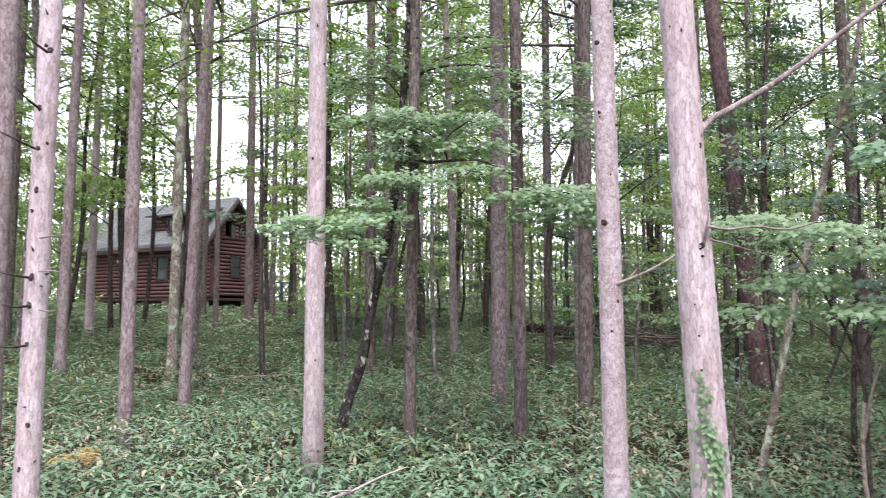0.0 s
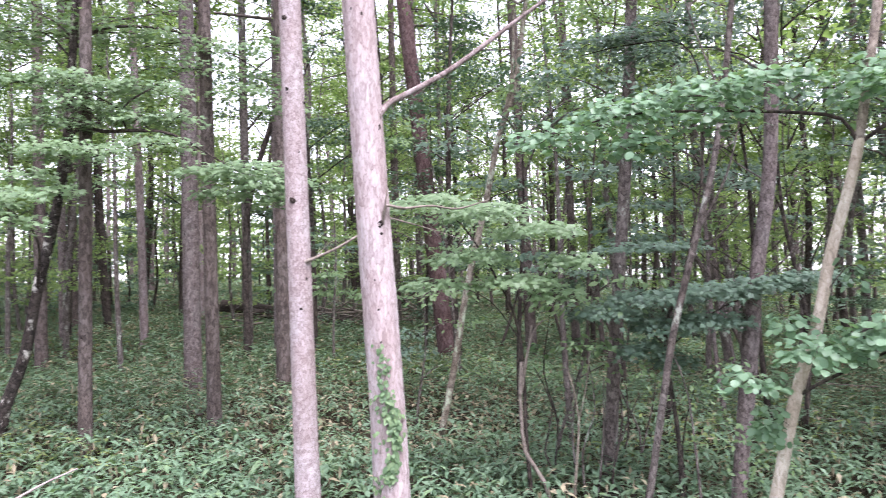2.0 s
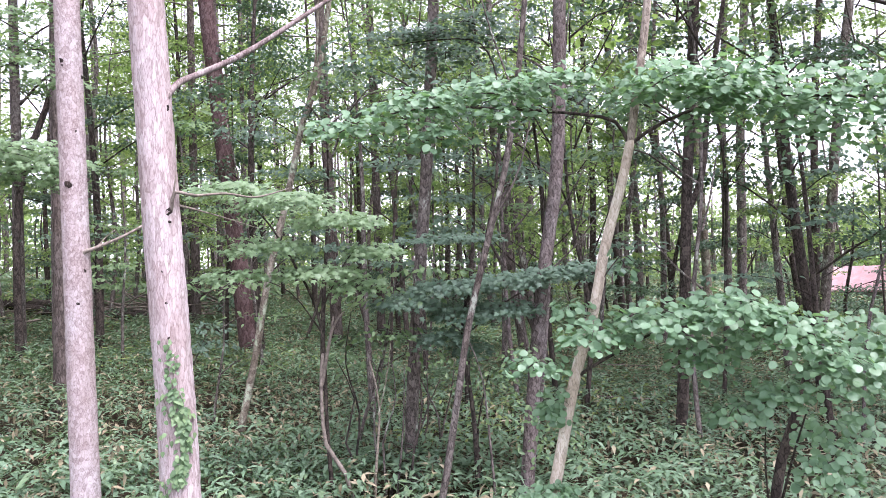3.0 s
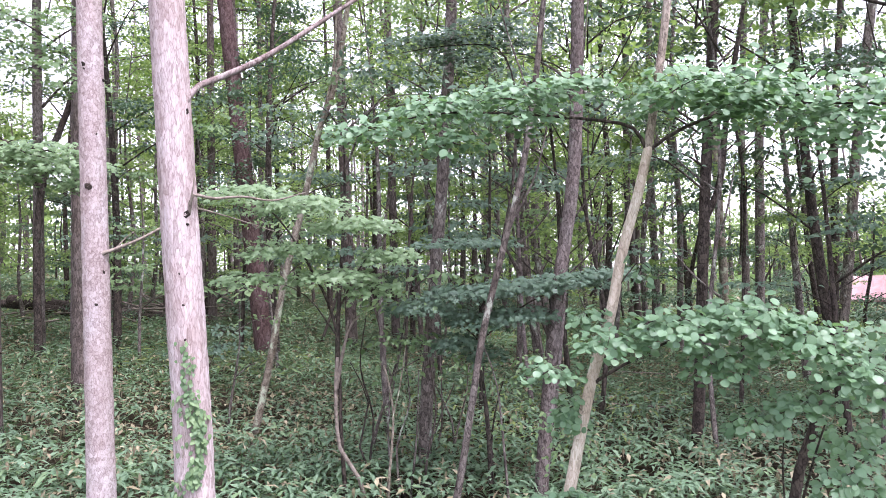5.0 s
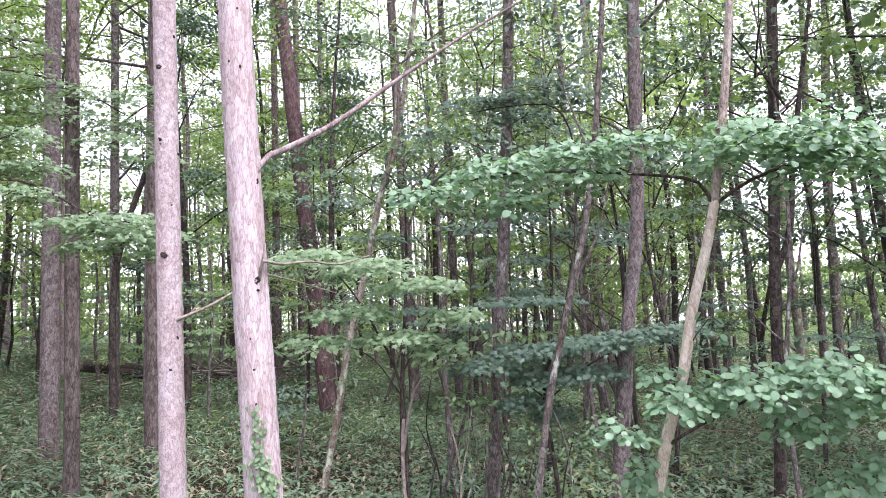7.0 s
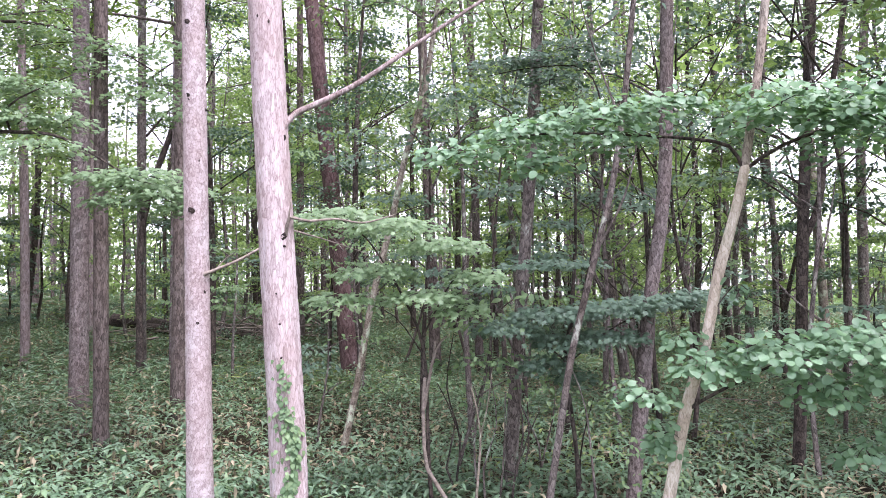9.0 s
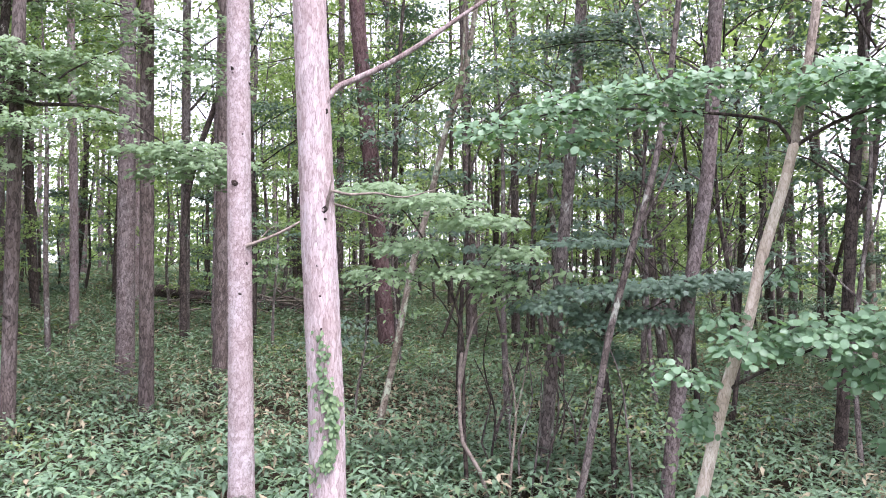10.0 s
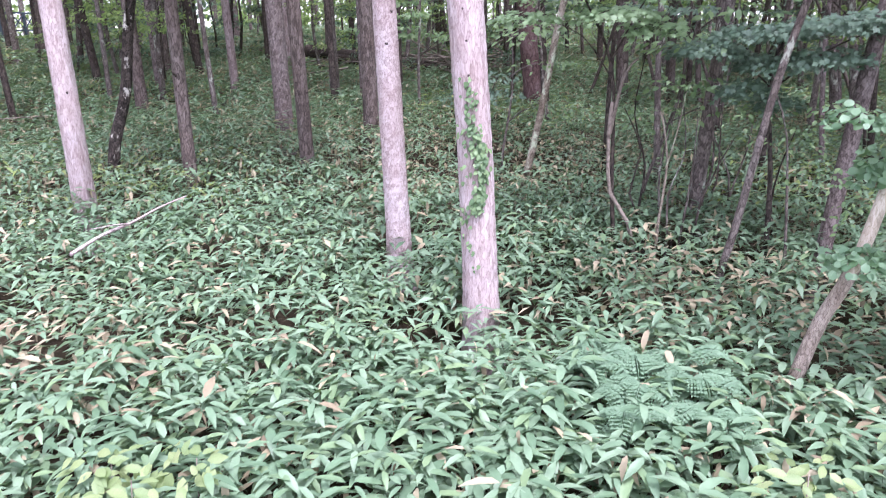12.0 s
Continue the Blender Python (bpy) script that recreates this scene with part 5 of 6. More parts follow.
for i in range(70):
    az, r = g2.uniform(-56, 27), math.sqrt(g2.uniform(13 ** 2, 42 ** 2))
    x, y = polar(az, r)
    if -43 < az < -36 or not free(x, y, 0.7):
        continue
    hh, rr, z0 = g2.uniform(6, 12), g2.uniform(0.03, 0.075), gz(x, y)
    q = g2.normal(0, 0.045, 2) * hh
    LEAFY = stem_tree("slender_tree", [(x, y, z0), (x + q[0] * 0.2, y + q[1] * 0.3, z0 + hh * 0.3), (x + q[0] * 0.5 + g2.normal(0, 0.28), y + q[1] * 0.6, z0 + hh * 0.6), (x + q[0], y + q[1], z0 + hh)], [rr, rr * 0.8, rr * 0.6, 0.012], (BARK_DARK, BARK_GREY, BARK_DARK, BARK_RED_SHADED)[i % 4], "slender dark-stemmed young tree in the wood", "tree", "slender young trees", sides=6, step=0.6,
                      limbs=[([(x + q[0] * k, y + q[1] * k, z0 + hh * k), (x + q[0] * k + 0.5 * math.cos(i * 2.4 + k * 9), y + q[1] * k + 0.5 * math.sin(i * 2.4 + k * 9), z0 + hh * k + 0.45), (x + q[0] * k + 1.1 * math.cos(i * 2.4 + k * 9), y + q[1] * k + 1.1 * math.sin(i * 2.4 + k * 9), z0 + hh * k + 0.7)], [rr * 0.35, 0.005]) for k in (0.3, 0.45, 0.55, 0.7)])
    leafy_top(LEAFY, x + q[0] * 0.85, y + q[1] * 0.85, z0 + hh * 0.6, 1.0, hh * 0.42, 10, 34, 0.14, LEAF_WOOD, BARK_DARK, 900 + i)
# thin crooked stems close behind the shrub and the maples
for i in range(16):
    az, r = g2.uniform(-50, -13), g2.uniform(7.2, 13)
    x, y = polar(az, r)
    if not free(x, y, 0.5):
        continue
    hh, rr, z0 = g2.uniform(4.5, 8), g2.uniform(0.016, 0.034), gz(x, y)
    q, w = g2.normal(0, 0.09, 2) * hh, g2.normal(0, 0.14, 4)
    fork = []
    for k in (0.32, 0.42, 0.5, 0.6, 0.72):
        a, ln = g2.uniform(0, 6.28), g2.uniform(0.5, 1.3)
        b = np.array([x + q[0] * k + w[1] * min(1, k * 2), y + q[1] * k, z0 + hh * k])
        fork.append(([b, b + (0.45 * ln * math.cos(a), 0.45 * ln * math.sin(a), 0.35 * ln), b + (ln * math.cos(a), ln * math.sin(a), 0.95 * ln)], [rr * 0.5, rr * 0.35, 0.003]))
    LEAFY = stem_tree("slender_tree", [(x, y, z0), (x + q[0] * 0.25 + w[0], y + q[1] * 0.25, z0 + hh * 0.25), (x + q[0] * 0.5 + w[1], y + q[1] * 0.5, z0 + hh * 0.5), (x + q[0] * 0.75 + w[2], y + q[1] * 0.75, z0 + hh * 0.75), (x + q[0], y + q[1], z0 + hh)], [rr, rr * 0.85, rr * 0.6, 0.006], (BARK_DARK, BARK_GREY, BARK_DARK, BARK_UMBER)[i % 4], "slender crooked dark-stemmed young tree", "tree", "slender young trees", sides=7, step=0.3, limbs=fork)
    leafy_top(LEAFY, x + q[0] * 0.8, y + q[1] * 0.8, z0 + hh * 0.55, 0.9, hh * 0.4, 9, 44, 0.085, LEAF_SHADED if i % 2 else LEAF_WOOD, BARK_DARK, 700 + i)
count = 0
while count < 42:
    az, r = g2.uniform(-58, 45), math.sqrt(g2.uniform(10.5 ** 2, 30 ** 2))
    x, y = polar(az, r)
    if r < 13 and az > -6:
        continue
    if clear_of_cabin(x, y, True) and free(x, y, 1.0):
        plant(SMALL[int(g2.integers(3))], x, y, g2.uniform(0, 6.28), g2.uniform(0.7, 1.2), "woodland_shrub", "low leafy shrub in the forest undergrowth", "shrub", "undergrowth shrubs")
        count += 1


# far edge of the wood, too many leaves and stems to count
def far_woods():
    g = np.random.default_rng(5)
    leaves, stems = [], []
    for i in range(280):
        az, r = g.uniform(-75, 75), g.uniform(47, 78)
        x, y = polar(az, r)
        z = gz(x, y)
        h = g.uniform(6, 17) if not -51 < az < -35 else g.uniform(2.5, 6)
        stems.append(tube([(x, y, z), (x + g.normal(0, 0.3), y, z + h * 0.5), (x + g.normal(0, 0.6), y, z + h)], [0.16, 0.03], sides=5, step=3))
        for k in range(9):
            lo = 0.08 if i % 3 == 0 else 0.35
            n = 34
            P, T, N, S = spray_leaves([(x + g.normal(0, 1.0), y + g.normal(0, 1.0), z + h * g.uniform(lo, 1.05), 1.0, 1.0, 0.3, n)], 0.34, (0, -0.1, 0.7), 0.5, g)
            leaves.append(blades(P, T, N, S, CHIP))
        if not -46 < az < -36:
            P, T, N, S = spray_leaves([(x + g.normal(0, 2.5), y + g.normal(0, 2), z + g.uniform(0.1, 5.0), 1.5, 1.5, 0.6, 20) for k in range(9)], 0.38, (0, -0.3, 0.7), 0.5, g)
            leaves.append(blades(P, T, N, S, CHIP))
    ob = tagged(new("far_woods", mesh_np("far_woods", *stack(leaves), LEAF_WOOD)), "sunlit green edge of the far woods", "woods", kind="stuff")
    tagged(new("far_trunks", join_tubes("far_trunks", stems, BARK_GREY)), "grey stems of the far woods", "woods", kind="stuff")


far_woods()


# ---- log cabin on piers behind the trees ----
def box(bm, x0, x1, y0, y1, z0, z1, bevel=0.0):
    r = bmesh.ops.create_cube(bm, size=1.0)
    m = Matrix.Translation(((x0 + x1) / 2, (y0 + y1) / 2, (z0 + z1) / 2)) @ Matrix.Diagonal((x1 - x0, y1 - y0, z1 - z0, 1))
    bmesh.ops.transform(bm, matrix=m, verts=r["verts"])
    if bevel:
        bmesh.ops.bevel(bm, geom=list({e for v in r["verts"] for e in v.link_edges}), offset=bevel, segments=2, affect="EDGES")


def boxed(name, dims, material, parent, label="", bevel=0.01):
    bm = bmesh.new()
    box(bm, *dims, bevel=bevel)
    return part(name, bm, material, parent, label)


LOG = wood_material("red_stained_log", (0.036, 0.017, 0.016), (0.098, 0.046, 0.044), (1, 1, 1), 14.0, 0.65)
BOARD = wood_material("dark_board", (0.02, 0.012, 0.01), (0.06, 0.04, 0.035), (1, 1, 1), 12.0)
SILL = wood_material("weathered_board", (0.15, 0.135, 0.12), (0.27, 0.25, 0.225), (1, 1, 1), 10.0)
PIER = wood_material("concrete_pier", (0.3, 0.29, 0.27), (0.45, 0.44, 0.42), (1, 1, 1), 8.0, 0.9)
BLUE = wood_material("blue_grey_paint", (0.028, 0.04, 0.052), (0.055, 0.075, 0.095), (1, 1, 1), 9.0, 0.6)
shingle = Mat("grey_roof_shingle")
co = shingle.coords((1, 1, 1))
br = shingle.n.new("ShaderNodeTexBrick")
br.inputs["Scale"].default_value = 3.0
br.inputs["Color1"].default_value, br.inputs["Color2"].default_value, br.inputs["Mortar"].default_value = (0.085, 0.09, 0.09, 1), (0.12, 0.125, 0.12, 1), (0.045, 0.045, 0.05, 1)
shingle.l.new(co, br.inputs["Vector"])
shingle.colour(shingle.mix(0.5, br.outputs["Color"], shingle.ramp(shingle.noise(co, 2.0), [(0.3, (0.7, 0.72, 0.68)), (0.7, (1.1, 1.1, 1.1))]), "MULTIPLY"))
shingle.rough(0.85, 0.2)
SHINGLE = shingle.m
glass = Mat("dark_window_glass")
glass.colour((0.02, 0.025, 0.03))
glass.rough(0.08, 0.6)
GLASS = glass.m


def log_mesh(length, r=0.105):
    v, f = tube([(0, 0, 0), (length / 2, 0, 0), (length, 0, 0)], [r, r], sides=10, step=1.0, lumps=0.01)
    n = 10
    a = len(v) - 1
    v = np.vstack([v, [[-0.01, 0, 0]]])
    e = np.arange(n)
    f = np.vstack([f, np.stack([np.roll(e, -1), e, np.full(n, a + 1), np.full(n, a + 1)], -1)])
    return mesh_np("log", v, f, LOG, smooth=False)


def cabin():
    """x runs along the long wall away from the near corner, y along the gable wall to the back."""
    long_, deep, wall_h, rise = 9.6, 3.6, 3.05, 2.12
    BASE = 3.32
    house = new("log_cabin")
    house.empty_display_size = 1
    a = Vector((-0.981, 0.192, 0)).normalized()
    b = Vector((0.192, 0.981, 0)).normalized()
    house.matrix_world = Matrix(((a.x, b.x, 0, -24.1), (a.y, b.y, 0, 32.0), (0, 0, 1, BASE), (0, 0, 0, 1)))
    tagged(house, "dark red log cabin with grey shingle roof on low piers", "house")
    pitch = rise / (deep / 2)
    cache = {}

    def log(x, y, z, length, turn):
        key = round(length, 2)
        if key not in cache:
            cache[key] = log_mesh(length)
        q = part("log", cache[key], LOG, house)
        q.location, q.rotation_euler = (x, y, z), (0, 0, turn)

    step = 0.2
    openings_long = [(2.7, 3.7, 0.95, 2.25)]
    openings_gable = [(1.65, 2.4, 1.1, 2.3), (0.2, 0.95, 0.0, 2.05), (1.25, 1.95, 3.2, 4.05)]
    k = 0
    while k * step < wall_h:
        z = 0.1 + k * step
        cuts = [o for o in openings_long if o[2] < z < o[3]]
        x = -0.25
        for o in cuts:
            log(x, 0, z, o[0] - x, 0)
            x = o[1]
        log(x, 0, z, long_ + 0.25 - x, 0)
        log(-0.25, deep, z, long_ + 0.5, 0)
        k += 1
    k = 0
    while 0.2 + k * step < wall_h + rise - 0.25:
        z = 0.2 + k * step
        inset = max(0.0, (z - wall_h) / pitch)
        y0, y1 = -0.25 if inset == 0 else inset, deep + 0.25 if inset == 0 else deep - inset
        cuts = sorted(o for o in openings_gable if o[2] < z < o[3] and o[0] > y0 and o[1] < y1)
        y = y0
        for o in cuts:
            log(0, y, z, o[0] - y, math.pi / 2)
            y = o[1]
        log(0, y, z, y1 - y, math.pi / 2)
        log(long_, y0, z, y1 - y0, math.pi / 2)
        k += 1

    def window(x0, x1, z0, z1, side, name="window"):
        w = new(name)
        w.parent = house
        if side == "gable":
            w.matrix_basis = Matrix.Rotation(math.pi / 2, 4, "Z")
        t = 0.07
        o = -0.13 if side == "long" else -0.02
        lo, hi = (o, o + 0.16)
        for dims in ((x0, x1, lo, hi, z0, z0 + t), (x0, x1, lo, hi, z1 - t, z1), (x0, x0 + t, lo, hi, z0 + t, z1 - t), (x1 - t, x1, lo, hi, z0 + t, z1 - t), (x0 + t, x1 - t, lo + 0.03, hi - 0.05, (z0 + z1) / 2 - 0.02, (z0 + z1) / 2 + 0.02)):
            boxed("window_frame", dims, BOARD, w, bevel=0.008)
        boxed("pane", (x0 + t, x1 - t, o + 0.07, o + 0.09, z0 + t, z1 - t), GLASS, w, "dark glass pane", 0.0)

    window(2.7, 3.7, 0.95, 2.25, "long")
    window(1.65, 2.4, 1.1, 2.3, "gable")
    window(1.25, 1.95, 3.2, 4.05, "gable")
    bm = bmesh.new()
    box(bm, -0.05, 0.03, 0.2, 0.95, 0.02, 2.05, 0.01)
    part("door", bm, LOG, house, "plain red-brown plank door")
    # roof: two thick slopes with wide eaves
    for s in (0, 1):
        over, th = 0.4, 0.12
        ridge = wall_h + rise + 0.12
        ye, ze = -over, ridge - pitch * (deep / 2 + over)
        bm = bmesh.new()
        prof = [(ye, ze), (deep / 2, ridge), (deep / 2, ridge + th * 1.5), (ye, ze + th * 1.5)]
        if s:
            prof = [(deep - y, z) for y, z in prof][::-1]
        rings = [[bm.verts.new((x, y, z)) for y, z in prof] for x in (-0.4, long_ + 0.6)]
        for i in range(4):
            bm.faces.new((rings[0][i], rings[0][(i + 1) % 4], rings[1][(i + 1) % 4], rings[1][i]))
        bm.faces.new(rings[0][::-1])
        bm.faces.new(rings[1])
        bmesh.ops.recalc_face_normals(bm, faces=bm.faces)
        part("roof", bm, SHINGLE, house, "grey shingle roof slope")
        bm = bmesh.new()
        pr2 = [(ye - 0.02, ze - 0.16), (deep / 2, ridge - 0.16), (deep / 2, ridge + 0.02), (ye - 0.02, ze + 0.02)]
        if s:
            pr2 = [(deep - y, z) for y, z in pr2][::-1]
        rings = [[bm.verts.new((x, y, z)) for y, z in pr2] for x in (-0.48, -0.405)]
        for i in range(4):
            bm.faces.new((rings[0][i], rings[0][(i + 1) % 4], rings[1][(i + 1) % 4], rings[1][i]))
        bm.faces.new(rings[0][::-1])
        bm.faces.new(rings[1])
        bmesh.ops.recalc_face_normals(bm, faces=bm.faces)
        part("bargeboard", bm, BOARD, house, "dark weathered bargeboard")
    # shed dormer on the long side
    for k in range(7):
        z = wall_h + 0.15 + k * step
        if k < 2 or k > 5:
            log(0.4, 0.35, z, 4.1, 0)
        else:
            log(0.4, 0.35, z, 1.5, 0)
            log(2.9, 0.35, z, 1.6, 0)
    for xx in (0.5, 4.4):
        boxed("dormer_wall", (xx - 0.06, xx + 0.06, 0.41, 1.7, wall_h + 0.1, wall_h + 1.45), LOG, house)
    window(1.9, 2.9, wall_h + 0.45, wall_h + 1.2, "long", "dormer_window")
    house.children[-1].location = (0, 0.35, 0)
    bm = bmesh.new()
    box(bm, 0.1, 4.8, -0.4, 1.75, 0, 0.1, 0.01)
    bmesh.ops.transform(bm, matrix=Matrix.Translation((0, 0.35, wall_h + 1.5)) @ Matrix.Rotation(radians(14), 4, "X"), verts=bm.verts)
    part("dormer_roof", bm, SHINGLE, house, "low shed roof of the dormer")
    boxed("skirt_board", (0.2, 4.7, 0.12, 0.22, wall_h - 0.08, wall_h + 0.14), SILL, house, "pale weathered board under the dormer")
    boxed("fascia", (-0.39, long_ + 0.4, -0.44, -0.38, 2.5, 2.72), BOARD, house, "dark eaves board")
    boxed("wall_lamp", (6.3, 6.75, -0.3, -0.12, 2.0, 2.16), SILL, house, "small pale lamp box under the eaves")
    # underside, piers and deck
    boxed("floor_frame", (-0.08, long_ + 0.08, -0.08, deep + 0.08, -0.14, 0.0), BOARD, house, "dark floor beams")
    # added dark box: stands for the shade in the open gap between the piers
    boxed("underfloor", (0.7, long_ - 0.4, 0.7, deep - 0.3, -0.75, -0.141), BOARD, house, "dark box standing in for the shade under the floor")
    for x in (0.2, 3.2, 6.3, 9.4):
        for y in (0.2, 3.4):
            w = house.matrix_world @ Vector((x, y, 0))
            boxed("pier", (x - 0.15, x + 0.15, y - 0.15, y + 0.15, gz(w.x, w.y) - BASE - 0.1, -0.141), PIER, house, bevel=0.01)
    deck = new("deck")
    deck.parent = house
    boxed("deck_floor", (-0.35, 2.2, 3.85, 6.2, -0.3, -0.1), BOARD, deck, "dark deck boards")
    spans = (3.92, 4.7, 5.45, 6.12)
    for y in spans:
        for x in (-0.28, 2.1):
            w = house.matrix_world @ Vector((x, y, 0))
            boxed("post", (x - 0.05, x + 0.05, y - 0.05, y + 0.05, gz(w.x, w.y) - BASE - 0.1, 1.0), BLUE, deck, "blue-grey painted post" if y == spans[0] else "")
    for z in (0.1, 0.93):
        for x in (-0.28, 2.1):
            boxed("rail", (x - 0.035, x + 0.035, 3.9, 6.15, z, z + 0.08), BLUE, deck)
    for y0, y1 in zip(spans, spans[1:]):
        for z0, z1 in ((0.2, 0.9), (0.9, 0.2)):
            v, f = tube([(-0.28, y0, z0), (-0.28, (y0 + y1) / 2, (z0 + z1) / 2), (-0.28, y1, z1)], [0.03, 0.03], sides=6, step=0.5)
            part("brace", mesh_np("brace", v, f, BLUE), BLUE, deck)


cabin()

# ---- fallen logs and branches ----
g3 = np.random.default_rng(21)
for i, (x0, y0, x1, y1, r, lift) in enumerate(((-4.6, 19.8, -1.6, 18.4, 0.13, 0.66), (-4.9, 20.4, -2.0, 19.2, 0.11, 0.56), (-3.8, 19.2, -0.6, 18.9, 0.13, 0.46), (-2.8, 18.6, 0.2, 18.2, 0.11, 0.42), (-3.4, 20.0, -0.9, 19.7, 0.12, 0.5))):
    ob = thing("fallen_log", x0, y0, "dark fallen log lying in the undergrowth", "log", "fallen logs")
    mid = ((x0 + x1) / 2, (y0 + y1) / 2)
    pts = [(x0, y0, gz(x0, y0) + r + lift), (*mid, gz(*mid) + r + lift * 0.8), (x1, y1, gz(x1, y1) + r + lift * 0.55)]
    v, f = tube(local(ob, pts), [r, r * 0.9, r * 0.7], sides=10, step=0.3, lumps=0.04)
    part("log", mesh_np("log", v, f, BARK_DARK, smooth=True), BARK_DARK, ob)
heap = thing("brush_pile", -1.2, 18.6, "heap of dead grey brushwood on the forest floor", "brushwood")
for i in range(110):
    c = np.array([-1.2 + g3.normal(0, 1.3), 18.6 + g3.normal(0, 0.8), 0])
    c[2] = gz(c[0], c[1]) + 0.15 + abs(g3.normal(0.22, 0.26))
    d = unit(g3.normal(0, (1, 0.7, 0.25), (1, 3)))[0] * g3.uniform(0.4, 1.1)
    v, f = tube(local(heap, [c - d, c + g3.normal(0, 0.05, 3), c + d]), [0.025, 0.012], sides=4, step=0.5)
    part("stick", mesh_np("stick", v, f, TWIG, smooth=True), TWIG, heap)
twig = thing("fallen_branch", -2.45, 4.8, "pale dead branch lying on the bamboo grass", "branch")
v, f = tube(local(twig, [(-2.66, 4.38, 1.08), (-2.548, 4.6, 1.15), (-2.456, 4.8, 1.175), (-2.325, 5.0, 1.24), (-2.2, 5.2, 1.28)]), [0.012, 0.011, 0.008, 0.005], sides=6, step=0.06, lumps=0.06)
part("branch", mesh_np("branch", v, f, BARK_LARCH, smooth=True), BARK_LARCH, twig)
v, f = tube(local(twig, [(-2.456, 4.8, 1.175), (-2.5, 4.66, 1.2), (-2.6, 4.55, 1.2)]), [0.006, 0.003], sides=5, step=0.06)
part("side_twig", mesh_np("side_twig", v, f, BARK_LARCH, smooth=True), BARK_LARCH, twig)
for i, (x0, y0, x1, y1) in enumerate(((5.2, 7.6, 4.0, 7.9), (7.0, 9.5, 5.6, 9.9), (-7.5, 10, -6.4, 10.8))):
    ob = thing("fallen_branch", x0, y0, "thin dry branch lying across the undergrowth", "branch")
    v, f = tube(local(ob, [(x0, y0, gz(x0, y0) + 0.47), ((x0 + x1) / 2, (y0 + y1) / 2, gz(x0, y0) + 0.54), (x1, y1, gz(x1, y1) + 0.49)]), [0.012, 0.006], sides=5, step=0.2, lumps=0.05)
    part("branch", mesh_np("branch", v, f, TWIG, smooth=True), TWIG, ob)
# leaning dead poles deeper in the wood
for i, (x0, y0, x1, y1, h) in enumerate(((3.1, 13.2, 2.5, 13.7, 2.4), (4.2, 13.5, 3.5, 14.4, 2.2), (1.9, 14.6, 2.5, 14.0, 2.1), (6.0, 12.0, 5.0, 12.4, 2.4), (-0.9, 19.0, 1.0, 18.4, 1.6))):
    ob = thing("leaning_pole", x0, y0, "dead pole leaning against a trunk", "branch", "leaning poles")
    v, f = tube(local(ob, [(x0, y0, gz(x0, y0) - 0.03), ((x0 + x1) / 2 + 0.05, (y0 + y1) / 2, gz(x0, y0) + h / 2), (x1, y1, gz(x1, y1) + h)]), [0.035, 0.02], sides=6, step=0.3)
    part("pole", mesh_np("pole", v, f, BARK_RED_SHADED, smooth=True), BARK_RED_SHADED, ob)

# low shed with a pale pink-red roof in the clearing beyond the trees
def shed():
    x, y = polar(-52.0, 31)
    ob = thing("shed", x, y, "low shed with faded pink-red metal roof beyond the trees", "shed")
    ob.rotation_euler = (0, 0, radians(-54))
    boxed("wall", (-3.1, 3.1, -1.2, 1.2, -0.2, 0.7), SILL, ob, "weathered board wall", 0.02)
    for s_ in (1, -1):
        turn = Matrix.Rotation(math.pi if s_ < 0 else 0, 4, "Z") @ Matrix.Translation((0, 0, 1.5)) @ Matrix.Rotation(radians(31), 4, "X")
        slope = boxed("roof", (-3.4, 3.4, -1.62, 0.0, -0.04, 0.04), PINK_ROOF, ob, "faded pink-red ribbed roof slope", 0.01)
        slope.matrix_basis = turn
        bm = bmesh.new()
        box(bm, -0.03, 0.03, -1.6, -0.02, 0.042, 0.075)
        rib = part("rib", bm, PINK_ROOF, slope)
        rib.location.x = -3.3
        for k in range(1, 12):
            q = part("rib", rib.data, PINK_ROOF, slope)
            q.location.x = -3.3 + k * 0.6


PINK_ROOF = wood_material("faded_pink_roof_paint", (0.44, 0.25, 0.26), (0.56, 0.35, 0.37), (1, 1, 1), 5.0, 0.5)
shed()


